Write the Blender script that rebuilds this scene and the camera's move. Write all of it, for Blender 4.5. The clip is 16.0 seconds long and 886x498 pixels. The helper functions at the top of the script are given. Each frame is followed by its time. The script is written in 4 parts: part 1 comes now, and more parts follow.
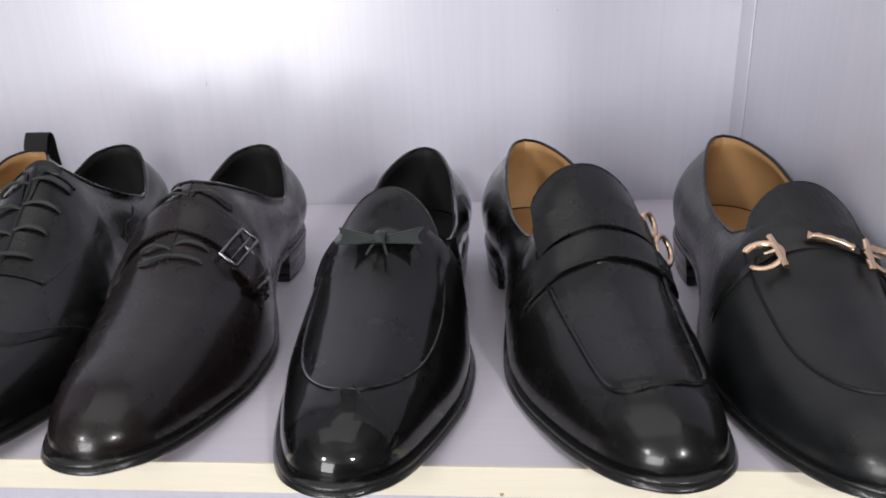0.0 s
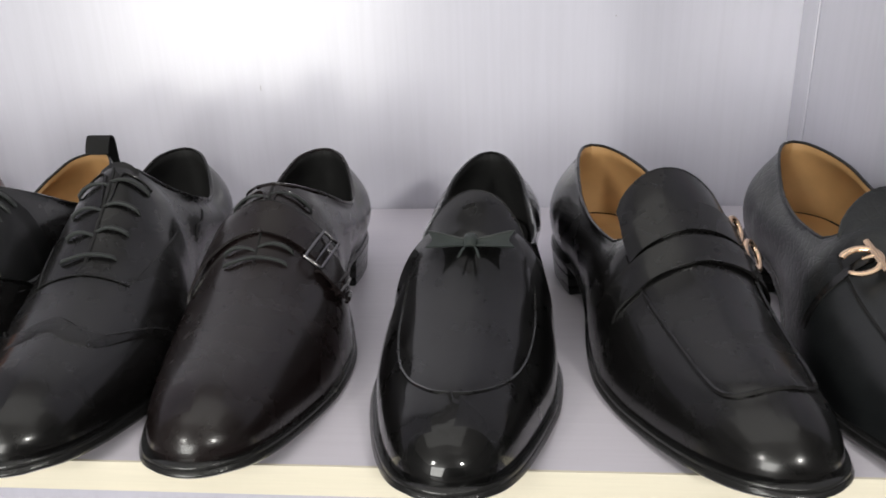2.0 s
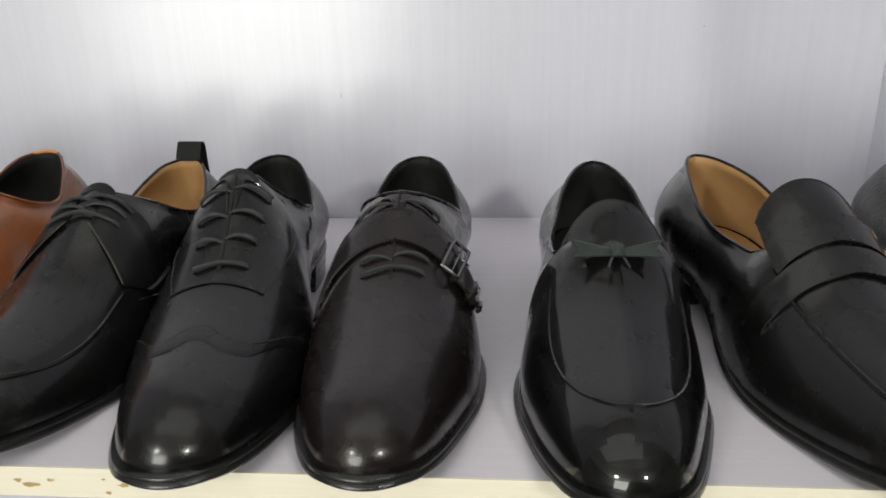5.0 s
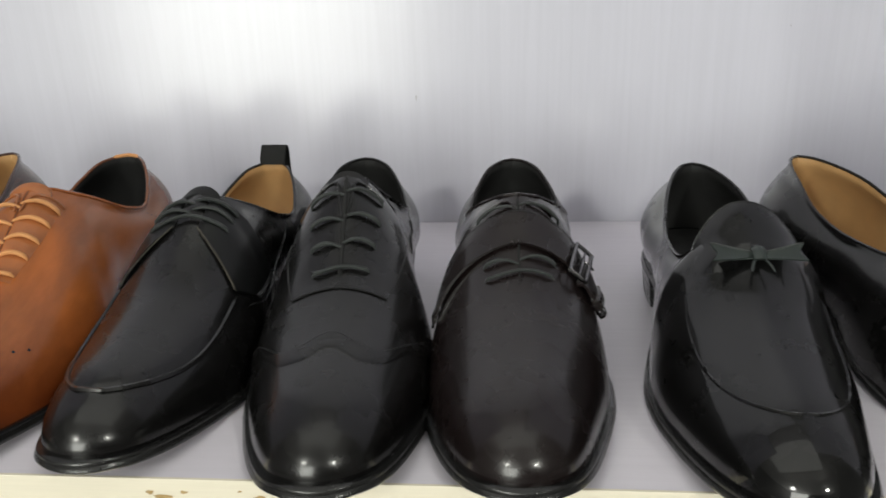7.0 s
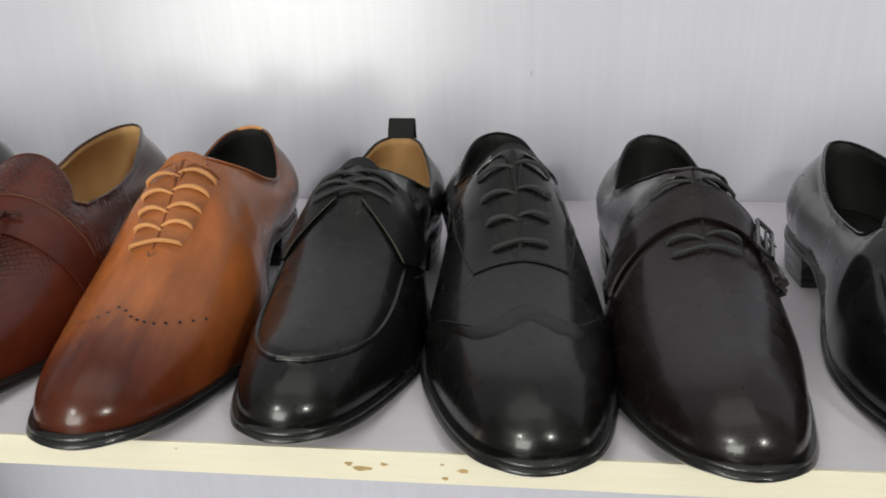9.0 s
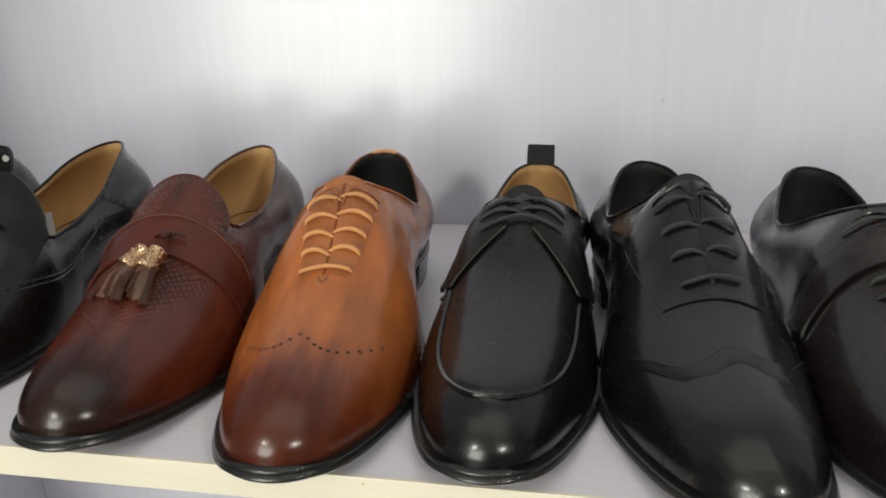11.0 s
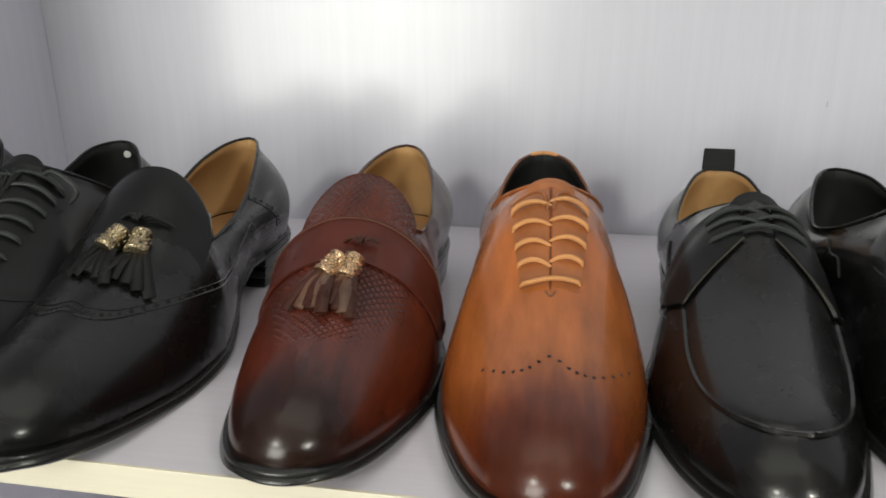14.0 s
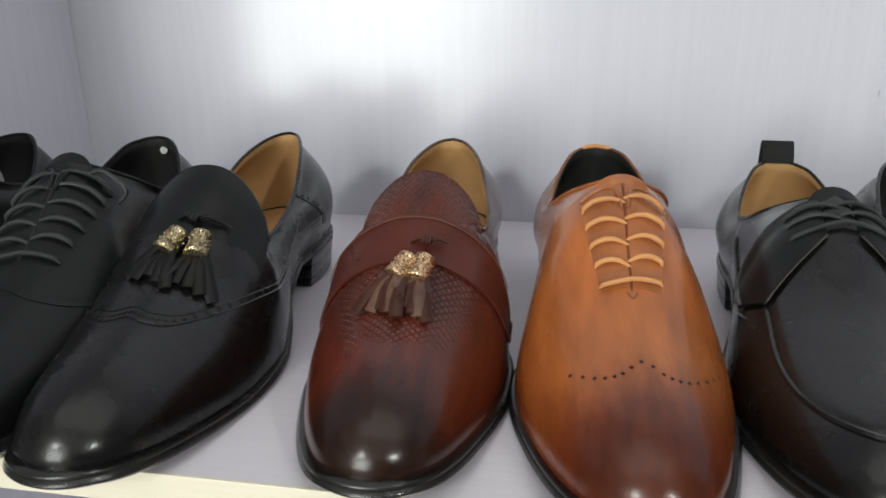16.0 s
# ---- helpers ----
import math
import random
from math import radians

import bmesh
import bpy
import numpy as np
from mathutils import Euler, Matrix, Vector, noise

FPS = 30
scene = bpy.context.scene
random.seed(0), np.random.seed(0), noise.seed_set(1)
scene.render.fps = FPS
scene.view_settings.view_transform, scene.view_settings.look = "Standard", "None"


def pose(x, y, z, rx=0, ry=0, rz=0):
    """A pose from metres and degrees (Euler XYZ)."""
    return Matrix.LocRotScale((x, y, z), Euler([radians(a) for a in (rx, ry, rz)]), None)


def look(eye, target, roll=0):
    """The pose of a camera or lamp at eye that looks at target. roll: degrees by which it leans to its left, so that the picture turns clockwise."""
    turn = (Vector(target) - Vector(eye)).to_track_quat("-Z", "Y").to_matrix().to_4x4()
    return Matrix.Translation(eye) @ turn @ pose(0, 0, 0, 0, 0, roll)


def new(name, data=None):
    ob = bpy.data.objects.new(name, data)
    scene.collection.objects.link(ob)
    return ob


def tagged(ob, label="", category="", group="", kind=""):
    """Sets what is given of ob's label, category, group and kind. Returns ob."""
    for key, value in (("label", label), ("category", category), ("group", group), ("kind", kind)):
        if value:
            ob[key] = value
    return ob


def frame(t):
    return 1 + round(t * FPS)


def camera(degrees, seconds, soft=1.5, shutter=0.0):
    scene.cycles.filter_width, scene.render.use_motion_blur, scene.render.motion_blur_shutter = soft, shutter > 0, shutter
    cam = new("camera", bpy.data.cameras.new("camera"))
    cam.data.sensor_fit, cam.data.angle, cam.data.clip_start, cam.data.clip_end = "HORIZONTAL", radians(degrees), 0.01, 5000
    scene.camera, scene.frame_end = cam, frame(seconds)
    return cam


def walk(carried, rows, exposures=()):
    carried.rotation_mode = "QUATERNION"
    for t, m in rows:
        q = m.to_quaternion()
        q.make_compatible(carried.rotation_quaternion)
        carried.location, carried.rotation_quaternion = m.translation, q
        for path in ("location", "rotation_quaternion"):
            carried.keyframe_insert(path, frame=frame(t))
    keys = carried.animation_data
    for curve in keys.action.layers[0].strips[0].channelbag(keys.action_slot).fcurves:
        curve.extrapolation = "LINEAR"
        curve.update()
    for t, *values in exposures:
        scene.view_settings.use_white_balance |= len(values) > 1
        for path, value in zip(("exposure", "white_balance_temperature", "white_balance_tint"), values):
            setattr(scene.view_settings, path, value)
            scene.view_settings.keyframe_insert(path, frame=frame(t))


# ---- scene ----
cam = camera(62.2, 16.0, soft=1.7, shutter=0.5)
PATH = [
    (0, (0.101, -0.278, 0.217), (-0.068, 1.577, -0.511), -2.4),
    (0.5, (0.089, -0.278, 0.217), (-0.079, 1.586, -0.488), -2.3),
    (1, (0.079, -0.279, 0.216), (-0.085, 1.582, -0.499), -2.0),
    (1.5, (0.069, -0.28, 0.216), (-0.104, 1.584, -0.488), -2.0),
    (2, (0.055, -0.28, 0.215), (-0.126, 1.583, -0.491), -2.2),
    (2.5, (0.043, -0.276, 0.214), (-0.129, 1.589, -0.487), -2.4),
    (3, (0.03, -0.275, 0.217), (-0.148, 1.585, -0.496), -2.5),
    (5.5, (-0.041, -0.283, 0.216), (-0.202, 1.591, -0.464), -1.5),
    (6, (-0.057, -0.281, 0.216), (-0.223, 1.591, -0.469), -1.7),
    (6.5, (-0.074, -0.28, 0.214), (-0.231, 1.594, -0.468), -1.5),
    (7, (-0.093, -0.277, 0.213), (-0.269, 1.6, -0.455), -1.9),
    (7.5, (-0.119, -0.276, 0.21), (-0.289, 1.598, -0.468), -1.7),
    (8, (-0.143, -0.278, 0.21), (-0.324, 1.595, -0.468), -1.4),
    (8.5, (-0.161, -0.281, 0.208), (-0.357, 1.583, -0.492), -1.9),
    (9, (-0.183, -0.28, 0.207), (-0.396, 1.579, -0.5), -1.5),
    (9.5, (-0.193, -0.278, 0.208), (-0.452, 1.584, -0.475), -2.0),
    (10, (-0.218, -0.278, 0.211), (-0.506, 1.595, -0.43), -1.8),
    (12.5, (-0.312, -0.265, 0.201), (-0.646, 1.594, -0.455), -0.6),
    (13, (-0.337, -0.261, 0.2), (-0.658, 1.606, -0.44), -0.1),
    (13.5, (-0.362, -0.257, 0.198), (-0.695, 1.611, -0.435), -0.3),
    (14, (-0.38, -0.255, 0.198), (-0.714, 1.613, -0.434), -0.2),
    (14.5, (-0.397, -0.253, 0.195), (-0.743, 1.609, -0.45), 0.1),
    (15, (-0.409, -0.248, 0.198), (-0.76, 1.614, -0.443), -0.7),
    (15.5, (-0.411, -0.248, 0.198), (-0.759, 1.607, -0.462), 0.2),
    (16, (-0.42, -0.248, 0.2), (-0.744, 1.611, -0.462), -0.6),
]
EXPOSURES = [(0, 0.0, 6410, 11.5), (1.5, 0.0, 6570, 8.5), (3, -0.06, 6780, 5.5), (6.5, -0.14, 6750, 2.5), (9, -0.14, 6770, 2), (12.5, -0.15, 6930, 2), (14.5, -0.11, 6760, 2), (16, -0.06, 6530, 2)]
walk(cam, [(t, look(eye, target, roll)) for t, eye, target, roll in PATH], EXPOSURES)

# ---- world and lights ----
world = bpy.data.worlds.new("world")
scene.world = world
world.use_nodes = True
world.node_tree.nodes["Background"].inputs[0].default_value = (0.8, 0.85, 1.0, 1)
world.node_tree.nodes["Background"].inputs[1].default_value = 0.3


def area_lamp(name, place, target, sx, sy, watts, colour):
    data = bpy.data.lights.new(name, "AREA")
    data.shape, data.size, data.size_y, data.energy, data.color = "RECTANGLE", sx, sy, watts, colour
    ob = new(name, data)
    ob.matrix_world = look(place, target)
    return ob


# the bright shop front far behind the camera, two small lamp panels and an added overhead fill
area_lamp("window_light", (-1.75, -4.8, 0.42), (-0.6, 0.3, 0.2), 2.6, 2.3, 200, (1.0, 0.995, 0.985))
# fill added above, no known lamp: lifts the shelf and shoe tops
area_lamp("overhead_fill", (-0.35, -0.35, 1.57), (-0.35, -0.3, 0), 2.2, 1.0, 5.0, (1.0, 0.99, 0.98))
for lx, size, watts in ((-1.15, 0.26, 11), (1.0, 0.16, 16)):
    area_lamp("panel_light", (lx, -1.8, 1.0), (-0.2, 0.3, 0.05), size, size, watts, (1.0, 0.985, 0.97))


# ---- materials ----
def mat(name, base=(0.5, 0.5, 0.5), rough=0.5, metal=0.0, coat=0.0, coat_rough=0.1, spec=0.5):
    m = bpy.data.materials.new(name)
    m.use_nodes = True
    b = m.node_tree.nodes["Principled BSDF"]
    b.inputs["Base Color"].default_value = (*base, 1)
    b.inputs["Roughness"].default_value = rough
    b.inputs["Metallic"].default_value = metal
    b.inputs["Coat Weight"].default_value = coat
    b.inputs["Coat Roughness"].default_value = coat_rough
    b.inputs["Specular IOR Level"].default_value = spec
    return m


def nd(m, kind, **inputs):
    n = m.node_tree.nodes.new(kind)
    for k, v in inputs.items():
        n.inputs[k.replace("_", " ")].default_value = v
    return n


def wire(m, a, ao, b, bi):
    m.node_tree.links.new(a.outputs[ao], b.inputs[bi])


def bsdf(m):
    return m.node_tree.nodes["Principled BSDF"]


def coords(m, scale=(1, 1, 1)):
    tc = m.node_tree.nodes.new("ShaderNodeTexCoord")
    mp = m.node_tree.nodes.new("ShaderNodeMapping")
    mp.inputs["Scale"].default_value = scale
    wire(m, tc, "Object", mp, "Vector")
    return mp


def ramp(m, src, out, stops):
    r = m.node_tree.nodes.new("ShaderNodeValToRGB")
    while len(r.color_ramp.elements) < len(stops):
        r.color_ramp.elements.new(0.5)
    for e, (p, c) in zip(r.color_ramp.elements, stops):
        e.position, e.color = p, (*c, 1)
    wire(m, src, out, r, "Fac")
    return r


def bump(m, src, out, strength, distance, before=None):
    b = nd(m, "ShaderNodeBump", Strength=strength, Distance=distance)
    wire(m, src, out, b, "Height")
    if before:
        wire(m, before, "Normal", b, "Normal")
    wire(m, b, "Normal", bsdf(m), "Normal")
    return b


def mixed(m, fac, fout, a, aout, b, bout, mode="MIX"):
    x = m.node_tree.nodes.new("ShaderNodeMix")
    x.data_type, x.blend_type = "RGBA", mode
    if fac is None:
        x.inputs[0].default_value = fout
    else:
        wire(m, fac, fout, x, 0)
    for src, out, slot in ((a, aout, 6), (b, bout, 7)):
        if isinstance(src, tuple):
            x.inputs[slot].default_value = (*src, 1)
        else:
            m.node_tree.links.new(src.outputs[out], x.inputs[slot])
    return x


def leather(name, base, rough=0.27, coat=0.2, coat_rough=0.16, grain=0.15, vary=0.5, spec=0.36):
    """Smooth calf: fine pores, faint creases, polish that comes and goes."""
    m = mat(name, base, rough, 0, coat, coat_rough, spec)
    c = coords(m)
    pores = nd(m, "ShaderNodeTexVoronoi", Scale=1500.0)
    wire(m, c, "Vector", pores, "Vector")
    cloud = nd(m, "ShaderNodeTexNoise", Scale=38.0, Detail=5.0, Roughness=0.6)
    wire(m, c, "Vector", cloud, "Vector")
    tone = ramp(m, cloud, "Fac", [(0.3, tuple(v * (1 - 0.5 * vary) for v in base)), (0.7, tuple(v * (1 + vary) for v in base))])
    wire(m, tone, "Color", bsdf(m), "Base Color")
    r = ramp(m, cloud, "Fac", [(0.3, (rough * 0.8,) * 3), (0.75, (min(1, rough * 1.25),) * 3)])
    wire(m, r, "Color", bsdf(m), "Roughness")
    b1 = bump(m, cloud, "Fac", 0.12 * grain / 0.15, 0.002)
    bump(m, pores, "Distance", grain, 0.0003, b1)
    return m


BLACK = leather("black_calf", (0.004, 0.0038, 0.0038), rough=0.26, coat=0.32, coat_rough=0.10, grain=0.08, vary=0.25, spec=0.36)
BLACK_DULL = leather("black_calf_dull", (0.0045, 0.0047, 0.0048), rough=0.36, coat=0.12, grain=0.12, vary=0.25, spec=0.24)
BROWNBLACK = leather("brown_black_calf", (0.008, 0.0054, 0.0054), rough=0.27, coat=0.30, coat_rough=0.11, grain=0.06, vary=0.2, spec=0.38)
EDGE = leather("black_sole_edge", (0.012, 0.012, 0.012), rough=0.25, coat=0.3, grain=0.3)
PATENT = leather("black_patent", (0.003, 0.003, 0.003), rough=0.3, coat=0.85, coat_rough=0.03, grain=0.02, vary=0.2, spec=0.1)
SEAM = leather("black_seam", (0.006, 0.006, 0.006), rough=0.5, coat=0, grain=0.3, spec=0.35)
WEBBING = leather("black_webbing", (0.012, 0.012, 0.012), rough=0.85, coat=0, grain=0.6, spec=0.2)
# flat black standing for the shade in lace gaps and punched holes
DARK = mat("gap_and_hole_shade", (0.004, 0.004, 0.004), 0.8)
GOLD = mat("pale_gold_metal", (0.83, 0.60, 0.42), 0.18, 1.0)
STEEL = mat("dark_nickel_metal", (0.17, 0.165, 0.17), 0.25, 1.0)
LACE_TAN = leather("tan_lace", (0.55, 0.26, 0.10), rough=0.6, coat=0, grain=0.5, vary=0.2)
STICKER = mat("white_sticker_paper", (0.36, 0.36, 0.34), 0.7)
THREAD_TAN = mat("tan_thread", (0.15, 0.07, 0.035), 0.7)


def croc_leather():
    m = leather("black_croc_calf", (0.008, 0.009, 0.0095), rough=0.33, coat=0.15, grain=0.2)
    c = coords(m, (1.0, 0.75, 1.0))
    v = nd(m, "ShaderNodeTexVoronoi", Scale=210.0)
    v.feature = "DISTANCE_TO_EDGE"
    wire(m, c, "Vector", v, "Vector")
    r = ramp(m, v, "Distance", [(0.0, (0, 0, 0)), (0.12, (1, 1, 1))])
    xyz = m.node_tree.nodes.new("ShaderNodeSeparateXYZ")
    wire(m, c, "Vector", xyz, "Vector")
    g = nd(m, "ShaderNodeMapRange")
    wire(m, xyz, "Y", g, "Value")
    g.inputs["From Min"].default_value, g.inputs["From Max"].default_value = 0.082, 0.10
    p = nd(m, "ShaderNodeMath")
    p.operation = "MULTIPLY"
    wire(m, g, "Result", p, 0)
    wire(m, r, "Color", p, 1)
    old = bsdf(m).inputs["Normal"].links[0].from_node
    bump(m, p, "Value", 0.28, 0.0006, old)
    return m


def patina(name, stops, side, side_from, streak=0.35, rough=0.24):
    """Hand-dyed leather: colour runs along the shoe, darker dye rubbed in towards the welt."""
    m = mat(name, stops[1][1], rough, 0, 0.25, 0.16, 0.32)
    c = coords(m)
    xyz = m.node_tree.nodes.new("ShaderNodeSeparateXYZ")
    cloud = nd(m, "ShaderNodeTexNoise", Scale=26.0, Detail=5.0, Roughness=0.6)
    wire(m, coords(m, (3.2, 0.7, 1.2)), "Vector", cloud, "Vector")
    wire(m, c, "Vector", xyz, "Vector")
    wob = nd(m, "ShaderNodeMath")
    wob.operation = "MULTIPLY_ADD"
    wire(m, cloud, "Fac", wob, 0)
    wob.inputs[1].default_value = 0.02
    wire(m, xyz, "Y", wob, 2)
    k = nd(m, "ShaderNodeMath")
    k.operation = "MULTIPLY"
    wire(m, wob, "Value", k, 0)
    k.inputs[1].default_value = 1 / 0.32
    along = ramp(m, k, "Value", stops)
    low = nd(m, "ShaderNodeMapRange")
    wire(m, xyz, "Z", low, "Value")
    low.inputs["From Min"].default_value, low.inputs["From Max"].default_value = side_from
    low.inputs["To Min"].default_value, low.inputs["To Max"].default_value = 0.85, 0.0
    back = nd(m, "ShaderNodeMapRange")
    wire(m, wob, "Value", back, "Value")
    back.inputs["From Min"].default_value, back.inputs["From Max"].default_value = 0.022, 0.075
    both = nd(m, "ShaderNodeMath")
    both.operation = "MULTIPLY"
    wire(m, low, "Result", both, 0)
    wire(m, back, "Result", both, 1)
    x = mixed(m, both, "Value", along, "Color", side, None)
    tone = ramp(m, cloud, "Fac", [(0.3, (1 - streak,) * 3), (0.7, (1 + streak * 0.4,) * 3)])
    y = mixed(m, None, 1.0, x, 2, tone, "Color", "MULTIPLY")
    wire(m, y, 2, bsdf(m), "Base Color")
    pores = nd(m, "ShaderNodeTexVoronoi", Scale=1300.0)
    wire(m, c, "Vector", pores, "Vector")
    bump(m, pores, "Distance", 0.12, 0.0003)
    return m


def snake_emboss(m, y0, y1, z0):
    """Pressed scales between two lengths of the shoe, above a height."""
    c = coords(m)
    rot = m.node_tree.nodes.new("ShaderNodeMapping")
    rot.inputs["Rotation"].default_value = (0, 0, radians(45))
    rot.inputs["Scale"].default_value = (340, 340, 0)
    wire(m, c, "Vector", rot, "Vector")
    chk = nd(m, "ShaderNodeTexVoronoi", Scale=1.0, Randomness=0.12)
    chk.feature = "DISTANCE_TO_EDGE"
    wire(m, rot, "Vector", chk, "Vector")
    r = ramp(m, chk, "Distance", [(0.0, (0, 0, 0)), (0.22, (1, 1, 1))])
    xyz = m.node_tree.nodes.new("ShaderNodeSeparateXYZ")
    wire(m, c, "Vector", xyz, "Vector")
    masks = []
    for axis, a, b in (("Y", y0, y0 + 0.012), ("Y", y1 + 0.004, y1), ("Z", z0, z0 + 0.012)):
        g = nd(m, "ShaderNodeMapRange")
        wire(m, xyz, axis, g, "Value")
        g.inputs["From Min"].default_value, g.inputs["From Max"].default_value = a, b
        masks.append(g)
    p1, p2, p3 = (nd(m, "ShaderNodeMath") for _ in range(3))
    for p in (p1, p2, p3):
        p.operation = "MULTIPLY"
    wire(m, masks[0], "Result", p1, 0)
    wire(m, masks[1], "Result", p1, 1)
    wire(m, p1, "Value", p2, 0)
    wire(m, masks[2], "Result", p2, 1)
    wire(m, p2, "Value", p3, 0)
    wire(m, r, "Color", p3, 1)
    old = bsdf(m).inputs["Normal"].links[0].from_node
    bump(m, p3, "Value", 0.6, 0.001, old)
    return m


def ribbed(m, y0, z0):
    """Fine pressed lines on the quarters."""
    w = nd(m, "ShaderNodeTexWave", Scale=95.0, Distortion=0.6)
    w.bands_direction = "Z"
    c = coords(m)
    wire(m, c, "Vector", w, "Vector")
    xyz = m.node_tree.nodes.new("ShaderNodeSeparateXYZ")
    wire(m, c, "Vector", xyz, "Vector")
    g = nd(m, "ShaderNodeMapRange")
    wire(m, xyz, "Y", g, "Value")
    g.inputs["From Min"].default_value, g.inputs["From Max"].default_value = y0, y0 + 0.02
    p = nd(m, "ShaderNodeMath")
    p.operation = "MULTIPLY"
    wire(m, g, "Result", p, 0)
    wire(m, w, "Fac", p, 1)
    bump(m, p, "Value", 0.18, 0.0005, bsdf(m).inputs["Normal"].links[0].from_node)
    return m


CROC = croc_leather()
TAN_PATINA = patina("tan_patina_calf", [(0.0, (0.072, 0.016, 0.007)), (0.09, (0.080, 0.017, 0.007)), (0.135, (0.135, 0.030, 0.010)), (0.18, (0.25, 0.068, 0.018)), (0.23, (0.35, 0.105, 0.026)), (0.36, (0.41, 0.118, 0.027)), (0.62, (0.36, 0.112, 0.032)), (0.95, (0.11, 0.045, 0.028))], (0.15, 0.027, 0.007), (0.011, 0.042))
OXBLOOD = snake_emboss(patina("oxblood_patina_calf", [(0.0, (0.020, 0.009, 0.006)), (0.09, (0.022, 0.008, 0.006)), (0.17, (0.095, 0.016, 0.007)), (0.45, (0.092, 0.019, 0.010)), (0.62, (0.065, 0.022, 0.014)), (0.9, (0.06, 0.032, 0.028))], (0.085, 0.015, 0.007), (0.010, 0.030), streak=0.5), 0.046, 0.2, 0.040)
OXBLOOD_PLAIN = leather("oxblood_strap_calf", (0.066, 0.0140, 0.009), rough=0.32, coat=0.15, vary=0.25, spec=0.25)


def engraved(name, base):
    """Cast metal with dark sunk scrolls."""
    m = mat(name, base, 0.3, 1.0)
    v = nd(m, "ShaderNodeTexVoronoi", Scale=520.0)
    v.feature = "DISTANCE_TO_EDGE"
    wire(m, coords(m), "Vector", v, "Vector")
    r = ramp(m, v, "Distance", [(0.02, tuple(q * 0.10 for q in base)), (0.09, base)])
    wire(m, r, "Color", bsdf(m), "Base Color")
    bump(m, v, "Distance", 0.8, 0.0012)
    return m


CAP_GOLD = engraved("engraved_gold_metal", (0.80, 0.55, 0.33))
CAP_OLD = engraved("engraved_antique_gold_metal", (0.55, 0.45, 0.28))
TASSEL_BLACK = leather("black_tassel_leather", (0.004, 0.004, 0.004), rough=0.34, coat=0.1, vary=0.4, spec=0.2)
TASSEL_LIGHT = leather("pale_brown_tassel_leather", (0.09, 0.045, 0.029), rough=0.28, coat=0.2, vary=0.6)
TASSEL_BROWN = leather("brown_tassel_leather", (0.040, 0.013, 0.008), rough=0.3, coat=0.1, vary=0.6, spec=0.2)
RIBBED_BLACK = ribbed(leather("black_ribbed_calf", (0.004, 0.004, 0.0042), rough=0.27, grain=0.08, vary=0.25), 0.19, 0.03)
LINING_TAN = leather("tan_lining", (0.43, 0.255, 0.11), rough=0.6, coat=0, grain=0.2, vary=0.15)
LINING_BLACK = leather("black_lining", (0.012, 0.012, 0.012), rough=0.75, coat=0, grain=0.2, spec=0.3)
LACE_BLACK = leather("black_lace", (0.024, 0.027, 0.026), rough=0.5, coat=0, grain=0.5)


def panel_material(name, base, scale, rough=0.34):
    """Pale laminate with a printed and pressed wood grain."""
    m = mat(name, base, rough)
    c = coords(m, scale)
    g = nd(m, "ShaderNodeTexNoise", Scale=14.0, Detail=7.0, Roughness=0.65, Distortion=0.6)
    wire(m, c, "Vector", g, "Vector")
    c2 = coords(m)
    blot = nd(m, "ShaderNodeTexNoise", Scale=3.5, Detail=3.0)
    wire(m, c2, "Vector", blot, "Vector")
    fine = ramp(m, g, "Fac", [(0.3, tuple(v * 0.952 for v in base)), (0.62, base)])
    wide = ramp(m, blot, "Fac", [(0.3, (0.95, 0.95, 0.95)), (0.7, (1, 1, 1))])
    x = mixed(m, None, 1.0, fine, "Color", wide, "Color", "MULTIPLY")
    wire(m, x, 2, bsdf(m), "Base Color")
    r = ramp(m, g, "Fac", [(0.3, (rough * 1.12,) * 3), (0.7, (rough * 0.94,) * 3)])
    wire(m, r, "Color", bsdf(m), "Roughness")
    bump(m, g, "Fac", 0.04, 0.0005)
    return m


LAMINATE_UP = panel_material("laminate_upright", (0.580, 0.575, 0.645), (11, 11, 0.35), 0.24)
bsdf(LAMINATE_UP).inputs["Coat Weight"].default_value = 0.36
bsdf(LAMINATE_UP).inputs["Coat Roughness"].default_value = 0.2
# Same laminate, paler than the uprights: extra light on the shelf put into colour.
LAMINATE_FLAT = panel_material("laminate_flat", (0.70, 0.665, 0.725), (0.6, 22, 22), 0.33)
BAND = panel_material("cream_edge_band", (0.80, 0.74, 0.60), (1.5, 40, 40), 0.45)
PLASTER = panel_material("grey_plaster", (0.24, 0.235, 0.24), (2, 2, 2), 0.8)
CEILING = panel_material("white_ceiling_paint", (0.80, 0.79, 0.78), (2, 2, 2), 0.8)
FLOOR = panel_material("grey_floor_tile", (0.20, 0.19, 0.19), (3, 3, 3), 0.4)


# ---- mesh helpers ----
def part(name, bm, material, parent=None, label="", smooth=True):
    me = bpy.data.meshes.new(name)
    bmesh.ops.recalc_face_normals(bm, faces=bm.faces)
    bm.to_mesh(me)
    bm.free()
    me.materials.append(material)
    if smooth:
        for p in me.polygons:
            p.use_smooth = True
        me.set_sharp_from_angle(angle=radians(48))
    ob = new(name, me)
    ob.parent = parent
    if label:
        tagged(ob, label)
    return ob


